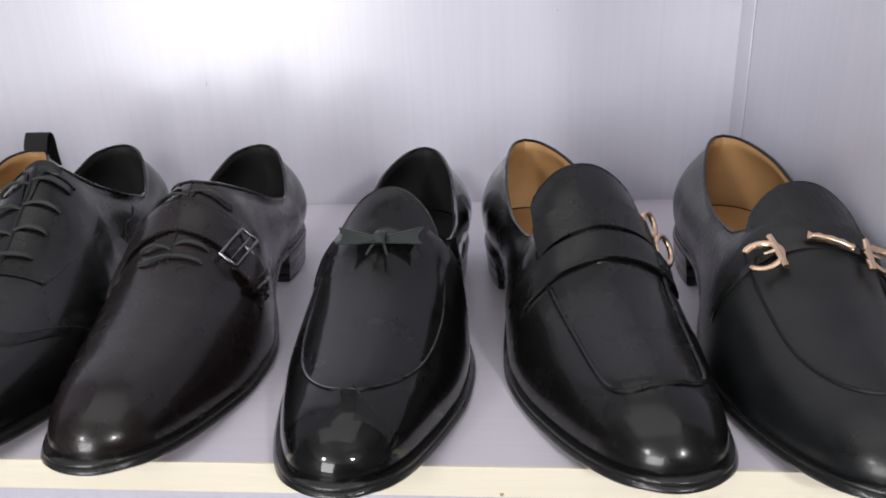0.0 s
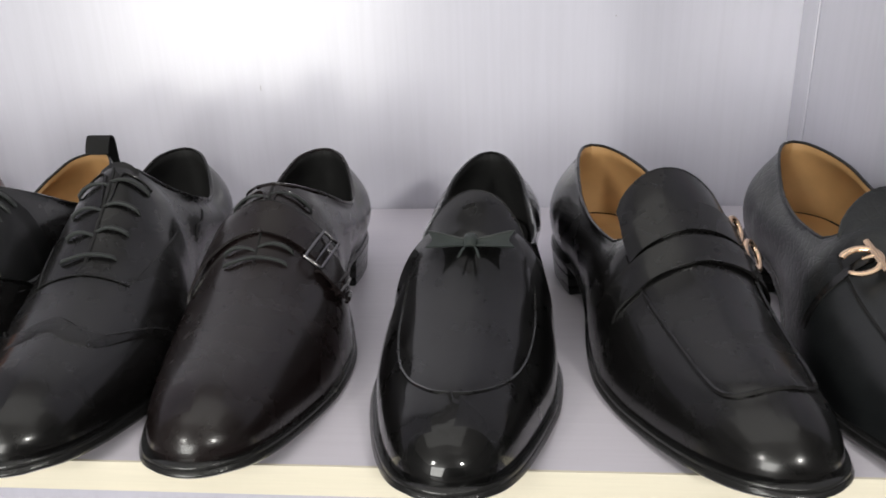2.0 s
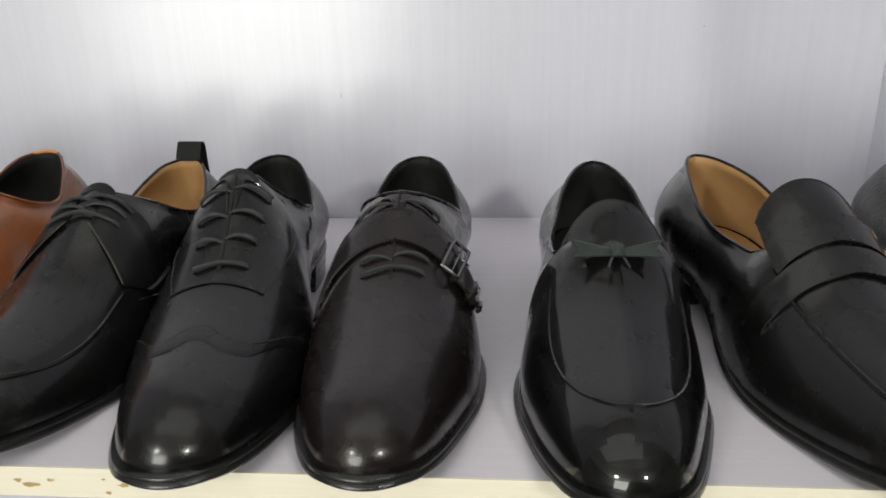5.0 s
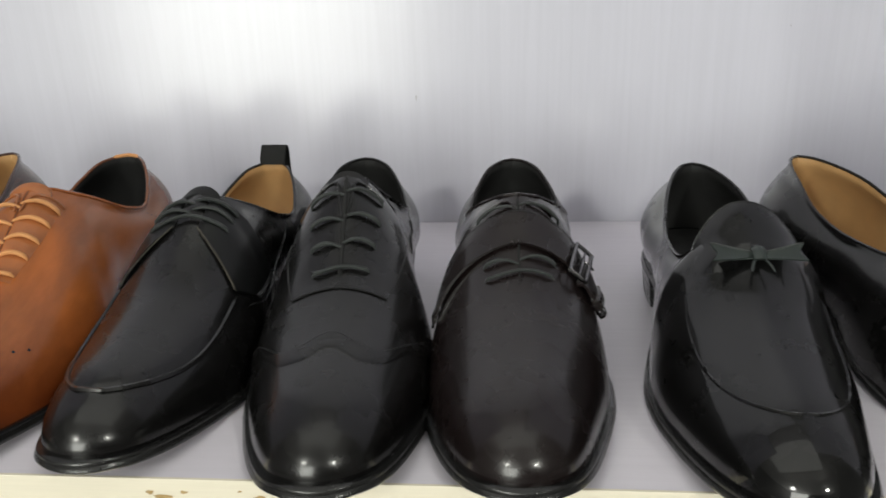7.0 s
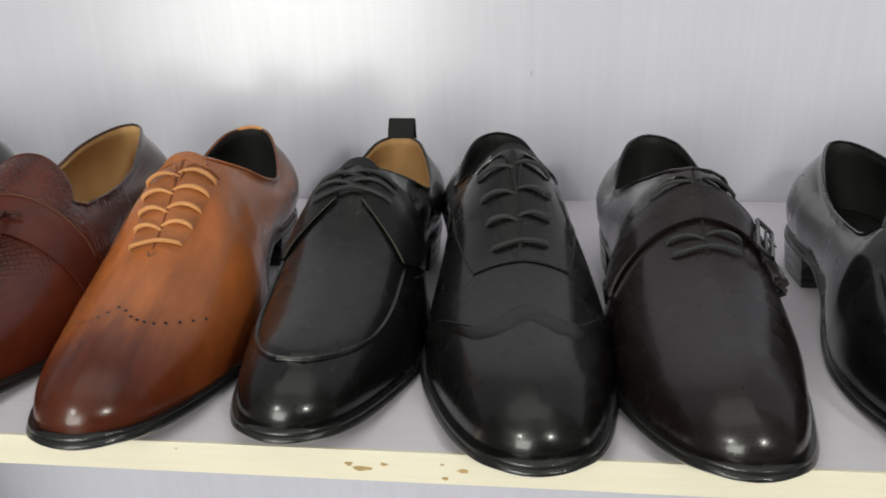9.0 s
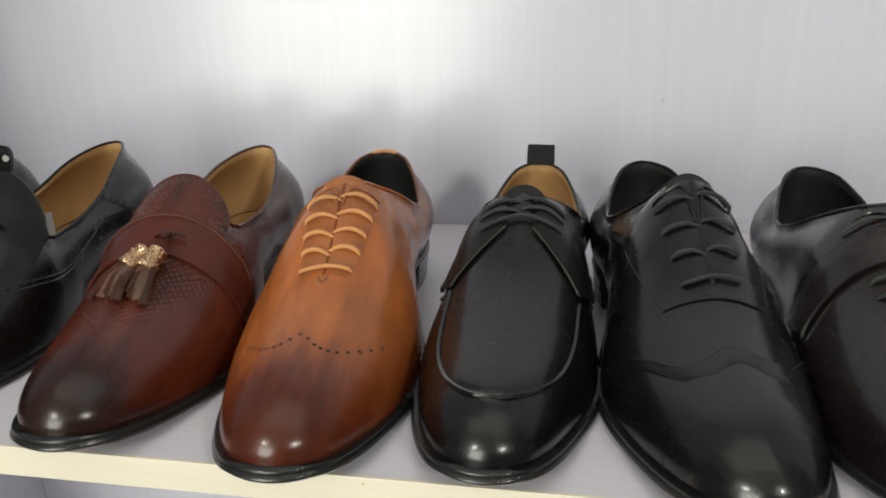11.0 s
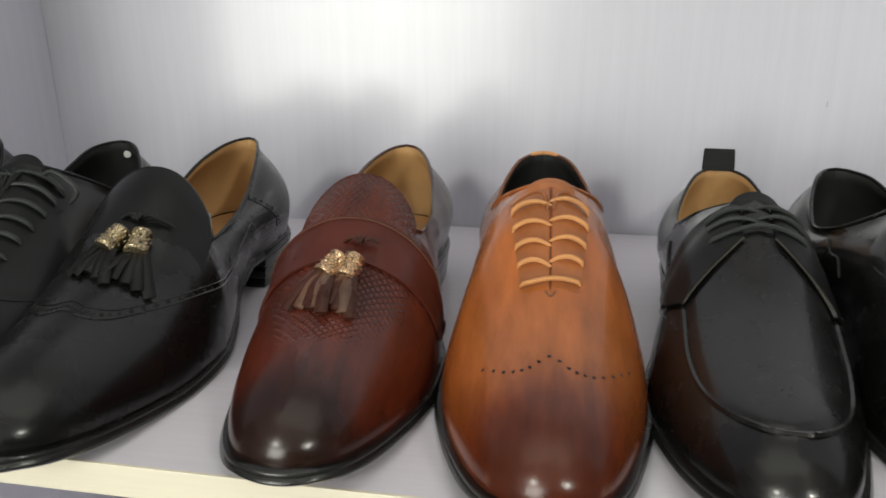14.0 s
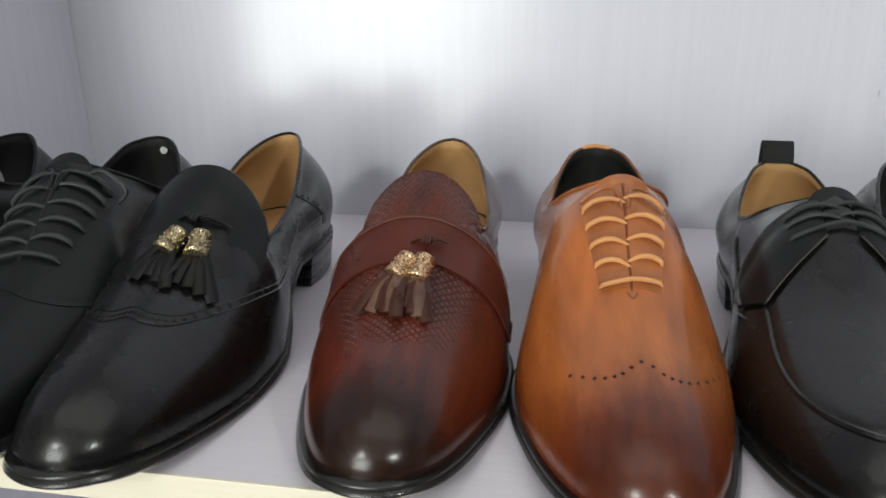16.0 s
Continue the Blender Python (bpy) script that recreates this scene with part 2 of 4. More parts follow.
def box_bm(x0, x1, y0, y1, z0, z1, bevel=0.0):
    bm = bmesh.new()
    bmesh.ops.create_cube(bm, size=1)
    for v in bm.verts:
        v.co = ((x0 + x1) / 2 + v.co.x * (x1 - x0), (y0 + y1) / 2 + v.co.y * (y1 - y0), (z0 + z1) / 2 + v.co.z * (z1 - z0))
    if bevel:
        bmesh.ops.bevel(bm, geom=bm.edges[:], offset=bevel, segments=2, affect="EDGES", profile=0.5)
    return bm


def spline(pts, n):
    """n points on a Catmull-Rom curve through pts."""
    p = [Vector(q) for q in pts]
    p = [2 * p[0] - p[1]] + p + [2 * p[-1] - p[-2]]
    out = []
    for k in range(n):
        f = k / (n - 1) * (len(p) - 3)
        i = min(int(f), len(p) - 4)
        t = f - i
        a, b, c, d = p[i:i + 4]
        out.append(0.5 * (2 * b + (c - a) * t + (2 * a - 5 * b + 4 * c - d) * t * t + (3 * b - a - 3 * c + d) * t ** 3))
    return out


def curve1(pairs, x):
    """Smooth value at x through (x, y) pairs."""
    xs = [q[0] for q in pairs]
    ys = [q[1] for q in pairs]
    if x <= xs[0]:
        return ys[0]
    if x >= xs[-1]:
        return ys[-1]
    i = max(k for k in range(len(xs) - 1) if xs[k] <= x)
    h = xs[i + 1] - xs[i]
    t = (x - xs[i]) / h

    def slope(k):
        if k == 0:
            return (ys[1] - ys[0]) / (xs[1] - xs[0])
        if k == len(xs) - 1:
            return (ys[-1] - ys[-2]) / (xs[-1] - xs[-2])
        a, b = (ys[k] - ys[k - 1]) / (xs[k] - xs[k - 1]), (ys[k + 1] - ys[k]) / (xs[k + 1] - xs[k])
        return 0 if a * b <= 0 else 2 * a * b / (a + b)
    m0, m1 = slope(i) * h, slope(i + 1) * h
    return ys[i] * (1 + 2 * t) * (1 - t) ** 2 + m0 * t * (1 - t) ** 2 + ys[i + 1] * t * t * (3 - 2 * t) + m1 * t * t * (t - 1)


def tube_bm(pts, radius, sides=8, flat=1.0, closed=False, bm=None, ends=0.4, ups=None):
    """A round or flattened cord along pts; radius may be a list."""
    bm = bm or bmesh.new()
    pts = [Vector(p) for p in pts]
    n = len(pts)
    rings = []
    up = Vector((0, 0, 1))
    for i, p in enumerate(pts):
        a = pts[(i - 1) % n] if closed or i else pts[0]
        b = pts[(i + 1) % n] if closed or i < n - 1 else pts[-1]
        t = (b - a).normalized()
        u = ups[i] if ups else up
        side = t.cross(u)
        side = side.normalized() if side.length > 1e-6 else t.orthogonal().normalized()
        nrm = side.cross(t).normalized()
        if not ups:
            up = nrm
        r = radius[i] if isinstance(radius, list) else radius
        if not closed and i in (0, n - 1):
            r *= ends
        rings.append([bm.verts.new(p + r * (math.cos(q) * side + flat * math.sin(q) * nrm)) for q in (2 * math.pi * k / sides for k in range(sides))])
    for i in range(n if closed else n - 1):
        r0, r1 = rings[i], rings[(i + 1) % n]
        for k in range(sides):
            bm.faces.new((r0[k], r0[(k + 1) % sides], r1[(k + 1) % sides], r1[k]))
    if not closed:
        bm.faces.new(rings[0][::-1])
        bm.faces.new(rings[-1])
    return bm


# ---- the room and the display cabinet ----
def slab(name, dims, material, label, kind="structure", bevel=0.0):
    return tagged(part(name, box_bm(*dims, bevel), material, smooth=False), label, "room", kind=kind)


slab("floor", (-3.2, 3.0, -5.0, 0.7, -1.10, -1.0), FLOOR, "grey tiled shop floor")
slab("ceiling", (-3.2, 3.0, -5.0, 0.7, 1.62, 1.7), CEILING, "white plaster shop ceiling")
slab("wall_north", (-3.2, 3.0, 0.6, 0.7, -1.0, 1.62), PLASTER, "grey plaster wall behind the cabinet")
slab("wall_west", (-3.3, -3.2, -5.0, 0.7, -1.0, 1.62), PLASTER, "plain grey plaster side wall")
slab("wall_east", (3.0, 3.1, -5.0, 0.7, -1.0, 1.62), PLASTER, "plain grey plaster side wall")
slab("wall_south", (-3.2, 3.0, -5.1, -5.0, -1.0, 1.62), PLASTER, "grey plaster wall facing the shelves")

XL, XR, DEPTH, BOARD = -0.882, 0.306, 0.40, 0.0165
cabinet = tagged(new("display_cabinet"), "pale lavender laminate display cabinet with cream-edged shelf", "cabinet")
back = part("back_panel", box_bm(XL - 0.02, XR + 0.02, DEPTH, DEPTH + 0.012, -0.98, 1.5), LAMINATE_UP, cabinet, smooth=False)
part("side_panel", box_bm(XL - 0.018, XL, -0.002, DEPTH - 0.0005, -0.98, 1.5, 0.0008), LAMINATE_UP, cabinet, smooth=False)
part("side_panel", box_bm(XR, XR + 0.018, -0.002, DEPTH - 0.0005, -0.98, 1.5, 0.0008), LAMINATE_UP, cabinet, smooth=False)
for z in (0.0, -0.42, -0.84):
    shelf = part("shelf", box_bm(XL + 0.0003, XR - 0.0003, 0.0012, DEPTH - 0.0008, z - BOARD, z, 0.0004), LAMINATE_FLAT, cabinet, smooth=False)
    band = part("edge_band", box_bm(XL + 0.0003, XR - 0.0003, -0.0006, 0.0012, z - BOARD - 0.0002, z + 0.0002, 0.0003), BAND, shelf, "cream edge band with small brown stains", smooth=False)
part("corner_batten", box_bm(XR - 0.0016, XR - 0.0002, DEPTH - 0.034, DEPTH - 0.0006, 0.0005, 1.45, 0.0004), LAMINATE_UP, cabinet, smooth=False)

CHIP = leather("brown_chip_stain", (0.36, 0.25, 0.11), rough=0.7, coat=0, vary=0.6)
MARK = mat("grey_pencil_mark", (0.30, 0.29, 0.31), 0.7)


def blot_bm(x, z, w, h, y, seed):
    """An irregular worn patch facing the room."""
    rnd = random.Random(seed)
    bm = bmesh.new()
    ring = []
    for k in range(14):
        q = 2 * math.pi * k / 14
        r = rnd.uniform(0.55, 1.1)
        ring.append(bm.verts.new((x + w * r * math.cos(q), y, z + h * r * math.sin(q))))
    bm.faces.new(ring)
    return bm


front_band = next(o for o in scene.objects if o.name == "edge_band")
for k, (x, z, w, h) in enumerate(((-0.2560, -0.0095, 0.0052, 0.0016), (-0.2620, -0.0072, 0.0024, 0.0014), (-0.2453, -0.0067, 0.0020, 0.0011), (-0.2085, -0.0085, 0.0034, 0.0013), (-0.2165, -0.0132, 0.0018, 0.0014), (-0.218, -0.0055, 0.0012, 0.0006),
                                  (0.0984, -0.0146, 0.0010, 0.0012), (-0.346, -0.003, 0.0008, 0.0006))):
    part("stain", blot_bm(x, z, w, h, -0.0009, k), CHIP, front_band, "small brown worn patch", smooth=False)
part("scratch", blot_bm(-0.1765, 0.119, 0.0005, 0.0036, DEPTH - 0.0004, 21), MARK, back, "short grey scratch", smooth=False)
part("speck", blot_bm(0.148, 0.174, 0.0007, 0.0007, DEPTH - 0.0004, 22), MARK, back, "dark speck", smooth=False)

# ---- shoes ----
from mathutils.bvhtree import BVHTree

LEN = 0.305
OUTLINE = [(0, 0), (0.01, 0.0125), (0.03, 0.0208), (0.07, 0.0285), (0.13, 0.0358), (0.2, 0.0418), (0.29, 0.0474), (0.37, 0.0494), (0.5, 0.0460), (0.62, 0.0390), (0.75, 0.0345), (0.86, 0.0342),
           (0.93, 0.0298), (0.975, 0.0200), (1, 0)]
RIDGE = [(0, 0.0265), (0.004, 0.0305), (0.012, 0.0356), (0.03, 0.0428), (0.062, 0.0502), (0.09, 0.0588), (0.11, 0.0680), (0.13, 0.0805), (0.15, 0.0935), (0.17, 0.103)]


def sole_low(d):
    if d < 0.085:
        return 0.010 * ((0.085 - d) / 0.085) ** 1.7
    if d < 0.13:
        return 0.0
    if d < 0.225:
        t = (d - 0.13) / 0.095
        return 0.021 * t * t * (3 - 2 * t)
    return 0.021 + 0.003 * (d - 0.225) / 0.08


def turn_of(f):
    return math.acos(1 - 2 * min(max(f, 0), 1)) / math.pi


ROUND_OUTLINE = [(turn_of(f), w) for f, w in OUTLINE]


# both sides are cut in at the waist, the outer side swells behind the little toe
ARCH = [(0, 0), (0.3, 0), (0.45, -0.003), (0.58, -0.0062), (0.7, -0.004), (0.82, 0), (1, 0)]
OUTER = [(0, 0), (0.12, 0), (0.3, 0.0024), (0.40, 0.0022), (0.5, -0.001), (0.6, -0.0045), (0.7, -0.004), (0.82, 0), (1, 0)]


def half_width(d, s):
    return curve1(ROUND_OUTLINE, turn_of(d / LEN)) + curve1(OUTER if s > 0 else ARCH, d / LEN)


def centre(d):
    return 0.0012 * math.sin(math.pi * min(max(d / LEN, 0), 1))


def lean(d):
    """How far the foot's outline swings to its inner side."""
    return -0.0022 * math.sin(math.pi * min(max(d / LEN, 0), 1)) ** 1.5


SOLE = 0.0054


# half width of the mouth along it: slip-on shoes open wide at once, laced ones slowly; both narrow to the heel
LOW_MOUTH = [(0, 0), (0.01, 0.34), (0.05, 0.72), (0.15, 0.97), (0.28, 1.0), (0.48, 0.92), (0.68, 0.76), (0.83, 0.56), (0.93, 0.36), (0.98, 0.19), (1, 0)]
LACED_MOUTH = [(0, 0), (0.01, 0.16), (0.06, 0.42), (0.16, 0.74), (0.3, 0.95), (0.42, 1.0), (0.58, 0.95), (0.74, 0.79), (0.87, 0.56), (0.95, 0.33), (0.985, 0.18), (1, 0)]


class Last:
    """The body of one shoe: toe tip at the origin, heel along +y."""

    def __init__(self, throat=0.165, foot=0.150, throat_z=None, opening=0.0335, rim=(0.93, 0.80, 0.73, 0.79), heel_z=0.088, width=1.0, apron=None, puff=0.0, square=0.56):
        self.throat, self.foot, self.opening, self.rim, self.heel_z = throat, foot, opening, rim, heel_z
        self.width, self.apron, self.puff, self.square = width, apron, puff, square
        self.throat_z = throat_z or curve1(RIDGE, throat)
        n, m = 140, 24
        self.n, self.m = n, m
        self.grid = [[self.at(i / n, j / m) for j in range(m + 1)] for i in range(n)]
        bm = self.surface()
        self.tree = BVHTree.FromBMesh(bm)
        self.bm = bm

    def foot_point(self, u):
        """Point of the feather edge: u from 0 (toe) by the +x side to 0.5 (heel) and back."""
        s = 1 if u <= 0.5 else -1
        k = 2 * u if u <= 0.5 else 2 - 2 * u
        d = LEN * (1 - math.cos(math.pi * k)) / 2
        return s, d, Vector((lean(d) + s * half_width(d, s) * self.width, d, sole_low(d) + SOLE))

    def top_point(self, s, d):
        if d <= self.foot:
            dt = 0.012 + d * (self.throat - 0.012) / self.foot
            z = curve1(RIDGE[:-1] + [(0.17, RIDGE[-1][1])], dt)
            if dt > self.throat - 0.03:
                f = (dt - self.throat + 0.03) / 0.03
                z += (self.throat_z - curve1(RIDGE, self.throat)) * f * f
            return Vector((centre(dt), dt, z))
        e = (d - self.foot) / (LEN - self.foot)
        dt = self.throat + (LEN - 0.0085 - self.throat) * e
        x = centre(dt) + s * self.opening * curve1(LOW_MOUTH if self.square < 0.5 else LACED_MOUTH, e)
        a, b, c, f = self.rim
        h = self.heel_z
        z = curve1([(0, self.throat_z), (0.14, h * a * 1.06), (0.36, h * b), (0.56, h * c), (0.76, h * f * 1.09), (0.91, h * 0.975), (1, h)], e)
        return Vector((x, dt, z))

    def at(self, u, v, inset=0.0):
        s, d, f = self.foot_point(u)
        t = self.top_point(s, d)
        w = d / LEN
        mix = curve1([(0, 0.0), (0.2, 0.04), (0.42, 0.13), (0.52, 0.32), (0.62, 0.5), (0.8, 0.62), (1, 0.7)], w)
        ph = math.pi / 2 * v
        h = (1 - math.cos(ph)) * (1 - mix) + v * mix
        k = math.sin(ph) * (1 - mix) + v * mix
        y = f.y + (t.y - f.y) * h
        tz = t.z
        if d < self.foot:
            g = min(1, max(0, (d - self.foot + 0.03) / 0.03))
            tz += (curve1(RIDGE, y) - curve1(RIDGE, t.y)) * (1 - g * g * (3 - 2 * g))
        p = Vector((f.x + (t.x - f.x) * h, y, f.z + (tz - f.z) * k))
        out = Vector((f.x - lean(d), 0, 0))
        if w > 0.8:
            out = Vector((f.x - lean(d), f.y - LEN * 0.86, 0))
        elif w < 0.12:
            out = Vector((f.x - lean(d), f.y - LEN * 0.12, 0))
        if out.length > 1e-6:
            out.normalize()
        b = curve1([(0, 0.0018), (0.3, 0.0012), (0.5, 0.0030), (0.62, 0.0045), (0.76, 0.0075), (0.9, 0.0085), (1, 0.0065)], w)
        p += out * (b * math.sin(math.pi * min(1, v * 1.15)) - inset)
        return p

    def surface(self):
        bm = bmesh.new()
        n, m = self.n, self.m
        rows = [[bm.verts.new(p) for p in col] for col in self.grid]
        for i in range(n):
            a, b = rows[i], rows[(i + 1) % n]
            for j in range(m):
                bm.faces.new((a[j], b[j], b[j + 1], a[j + 1]))
        bmesh.ops.remove_doubles(bm, verts=bm.verts, dist=2e-5)
        bmesh.ops.dissolve_degenerate(bm, edges=bm.edges, dist=1e-6)
        if self.apron:
            for v in bm.verts:
                e = self.apron(v.co.x, v.co.y)
                if e > 0 and v.co.z > 0.03:
                    v.co.z += self.puff * min(1, e / 0.004)
        bmesh.ops.recalc_face_normals(bm, faces=bm.faces)
        bm.normal_update()
        return bm

    def drop(self, x, d, off=0.0):
        """The upper straight below (x, d), lifted by off."""
        hit = self.tree.ray_cast(Vector((x, d, 0.3)), Vector((0, 0, -1)))
        if hit[0] is None:
            return None
        nrm = hit[1] if hit[1].z >= 0 else -hit[1]
        return hit[0] + nrm * off

    def round(self, d, angle, off=0.0):
        """The upper at length d, angle degrees from upright towards +x, seen from inside."""
        a = math.radians(angle)
        way = Vector((math.sin(a), 0, math.cos(a)))
        o = Vector((centre(d), d, sole_low(d) + 0.016))
        far = o + way * 0.3
        hit = self.tree.ray_cast(far, -way)
        if hit[0] is None or (hit[0] - o).dot(way) < 0:
            return None
        nrm = hit[1] if hit[1].dot(way) >= 0 else -hit[1]
        return hit[0] + nrm * off


def shell_bm(rows, thick, down=None):
    """A sheet through the grid rows of points, given thickness towards its underside."""
    bm = bmesh.new()
    nr, nc = len(rows), len(rows[0])
    top = [[bm.verts.new(p) for p in r] for r in rows]
    low = []
    for i in range(nr):
        line = []
        for j in range(nc):
            a = rows[min(i + 1, nr - 1)][j] - rows[max(i - 1, 0)][j]
            b = rows[i][min(j + 1, nc - 1)] - rows[i][max(j - 1, 0)]
            n = a.cross(b)
            n = n.normalized() if n.length > 1e-9 else Vector((0, 0, 1))
            if n.z < 0 and down is None:
                n = -n
            line.append(bm.verts.new(rows[i][j] - n * thick))
        low.append(line)
    for i in range(nr - 1):
        for j in range(nc - 1):
            bm.faces.new((top[i][j], top[i + 1][j], top[i + 1][j + 1], top[i][j + 1]))
            bm.faces.new((low[i][j], low[i][j + 1], low[i + 1][j + 1], low[i + 1][j]))
    for i in range(nr - 1):
        for j in (0, nc - 1):
            bm.faces.new((top[i][j], top[i + 1][j], low[i + 1][j], low[i][j]))
    for j in range(nc - 1):
        for i in (0, nr - 1):
            bm.faces.new((top[i][j], top[i][j + 1], low[i][j + 1], low[i][j]))
    return bm


def sheet(name, shoe, last, d0, d1, a0, a1, off, thick, material, nr=14, nc=14, label=""):
    """A piece of leather laid on the upper between lengths d0(a), d1(a) and angles a0..a1."""
    rows = []
    for i in range(nr):
        row = []
        for j in range(nc):
            a = a0 + (a1 - a0) * j / (nc - 1)
            e0 = d0(a) if callable(d0) else d0
            e1 = d1(a) if callable(d1) else d1
            d = e0 + (e1 - e0) * i / (nr - 1)
            lay = off * (1 - 0.8 * abs(2 * j / (nc - 1) - 1) ** 12)
            p = last.round(d, a, lay)
            while p is None and d > 0.05:
                d -= 0.002
                p = last.round(d, a, lay)
            row.append(p)
        rows.append(row)
    return part(name, shell_bm(rows, thick), material, shoe, label)


def seam(name, shoe, pts, radius, material, flat=1.0, label=""):
    pts = [p for p in pts if p is not None]
    return part(name, tube_bm(pts, radius, 6, flat), material, shoe, label)


def ring_outline(last, grow, d_from=0.0, count=150):
    pts = []
    for i in range(count):
        s, d, f = last.foot_point(i / count)
        a = last.foot_point((i + 0.5) / count % 1)[2]
        b = last.foot_point((i - 0.5) / count % 1)[2]
        t = (a - b)
        t.z = 0
        nrm = Vector((t.y, -t.x, 0)).normalized() if t.length > 1e-9 else Vector((0, -1, 0))
        pts.append(f + nrm * grow(d))
    return pts


def slab_loop(loop, z_top, z_low, bev=0.0018):
    """A solid from a closed plan loop, with eased edges."""
    bm = bmesh.new()
    n = len(loop)
    c = sum(loop, Vector()) / n
    levels = [(-bev, z_low, 0), (0, z_low, bev), (0, z_top, -bev), (-bev, z_top, 0)]
    rings = []
    for grow, zf, dz in levels:
        ring = []
        for p in loop:
            q = Vector((p.x - c.x, p.y - c.y, 0))
            q = q * (1 + grow / max(q.length, 0.01))
            ring.append(bm.verts.new((c.x + q.x, c.y + q.y, zf(p.y) + dz)))
        rings.append(ring)
    for a, b in zip(rings, rings[1:]):
        for i in range(n):
            bm.faces.new((a[i], a[(i + 1) % n], b[(i + 1) % n], b[i]))
    for ring in (rings[0], rings[-1]):
        for i in range(1, n // 2):
            a, b, c2, d = ring[i], ring[i + 1] if i + 1 <= n // 2 else ring[i], ring[(n - i - 1) % n], ring[(n - i) % n]
            if len({a, b, c2, d}) == 4:
                bm.faces.new((a, b, c2, d))
            elif len({a, b, c2}) == 3:
                bm.faces.new((a, b, c2))
        bm.faces.new((ring[0], ring[1], ring[n - 1]))
    return bm


def shoe_base(last, label, leather_mat, lining_mat, category="shoe", sock_mat=None, rim_mat=None, sole_grow=0.0034):
    shoe = tagged(new("dress_shoe"), label, category, "shoes on the shelf")
    grow = lambda d: sole_grow * curve1([(0, 1.5), (0.12, 1.25), (0.3, 1.0), (0.55, 0.55), (0.75, 0.6), (1, 0.75)], d / LEN)
    loop = ring_outline(last, grow)
    part("outsole", slab_loop(loop, lambda d: sole_low(max(d, 0)) + SOLE - 0.0012, lambda d: sole_low(max(d, 0))), EDGE, shoe, "glossy black leather sole edge")
    welt = ring_outline(last, lambda d: grow(d) - 0.0013)
    part("welt", slab_loop(welt, lambda d: sole_low(max(d, 0)) + SOLE + 0.0009, lambda d: sole_low(max(d, 0)) + SOLE - 0.0022, 0.0006), EDGE, shoe)
    # heel block behind the breast
    hl = [p for p in ring_outline(last, lambda d: grow(d) * 0.8, count=220) if p.y > 0.229]
    part("heel", heel_bm(hl), EDGE, shoe, "stacked black heel block")
    part("upper", last.bm.copy(), leather_mat, shoe)
    # lining: the inside of the quarters, with the sock below
    bm = bmesh.new()
    n = last.n
    i0 = next(i for i in range(n) if last.foot_point(i / n)[1] > last.foot - 0.06)
    cols = []
    for i in range(i0, n - i0 + 1):
        col = []
        s, d, f = last.foot_point(i / n)
        for j in range(13):
            v = 1 - 0.92 * j / 12
            p = last.at(i / n, v)
            c = Vector((centre(p.y), min(max(p.y, 0.02), LEN - 0.034), p.z))
            q = (c - p)
            q.z = 0
            p = p + (q.normalized() * (0.0022 if j else 0.0006) if q.length > 0.0025 else q * 0.5) + Vector((0, 0, 0.0002 if j == 0 else 0))
            if d < last.foot:
                p.z -= 0.0022
            col.append(bm.verts.new(p))
        cols.append(col)
    for a, b in zip(cols, cols[1:]):
        for j in range(12):
            bm.faces.new((a[j], b[j], b[j + 1], a[j + 1]))
    part("lining", bm, lining_mat, shoe, "tan leather lining" if lining_mat is LINING_TAN else "black lining")
    inner = [p for p in ring_outline(last, lambda d: -0.004, count=120)]
    part("sock", slab_loop(inner, lambda d: sole_low(max(d, 0)) + SOLE + 0.006, lambda d: sole_low(max(d, 0)) + SOLE + 0.003, 0.0005), sock_mat or lining_mat, shoe)
    # bound edge of the opening
    rim = []
    for i in range(n):
        s, d, f = last.foot_point(i / n)
        if d > last.foot - 0.0005:
            rim.append(last.top_point(s, d) + Vector((0, 0, 0.0003)))
    part("topline", tube_bm(rim, 0.00115, 6, closed=True), rim_mat or leather_mat, shoe)
    return shoe


def heel_bm(hl):
    bm = bmesh.new()
    cx = sum(p.x for p in hl) / len(hl)
    rings = []
    for z, g in ((0.0, -0.0016), (0.0012, -0.0004), (0.006, -0.0002), (0.0064, -0.0007), (0.0068, -0.0002), (0.0145, 0.0), (0.0149, -0.0005), (0.0153, 0.0), (0.9, 0.0006)):
        ring = []
        for p in hl:
            zz = sole_low(p.y) + 0.0004 if z > 0.5 else z
            q = Vector((p.x - cx, p.y - 0.262, 0))
            q *= 1 + g / q.length
            taper = 0.003 * (1 - zz / 0.024) * (1 if p.y > 0.232 else 1)
            ring.append(bm.verts.new((cx + q.x * (1 - taper / 0.06), 0.262 + q.y - taper * 0.4, zz)))
        rings.append(ring)
    n = len(hl)
    for a, b in zip(rings, rings[1:]):
        for i in range(n):
            bm.faces.new((a[i], a[(i + 1) % n], b[(i + 1) % n], b[i]))
    for r in (rings[0], rings[-1]):
        bm.faces.new(r)
    return bm


def place(shoe, x, y, angle, scale=1.0, z=0.0004):
    shoe.matrix_world = pose(x, y, z, 0, 0, angle) @ Matrix.Scale(scale, 4)
    return shoe


# ---- details of shoes ----
def apron_shape(front, back, w_front, w_back, power=2.4, reach=0.4):
    """Half width of a moccasin apron at length d."""
    def hw(d):
        k = (d - front) / (back - front)
        if k <= 0:
            return 0.0
        body = w_front + (w_back - w_front) * min(k, 1)
        e = min(1, k / reach)
        return body * (1 - (1 - e) ** power) ** (1 / power)
    return hw


def apron_inside(hw):
    return lambda x, d: hw(d) - abs(x - centre(d))


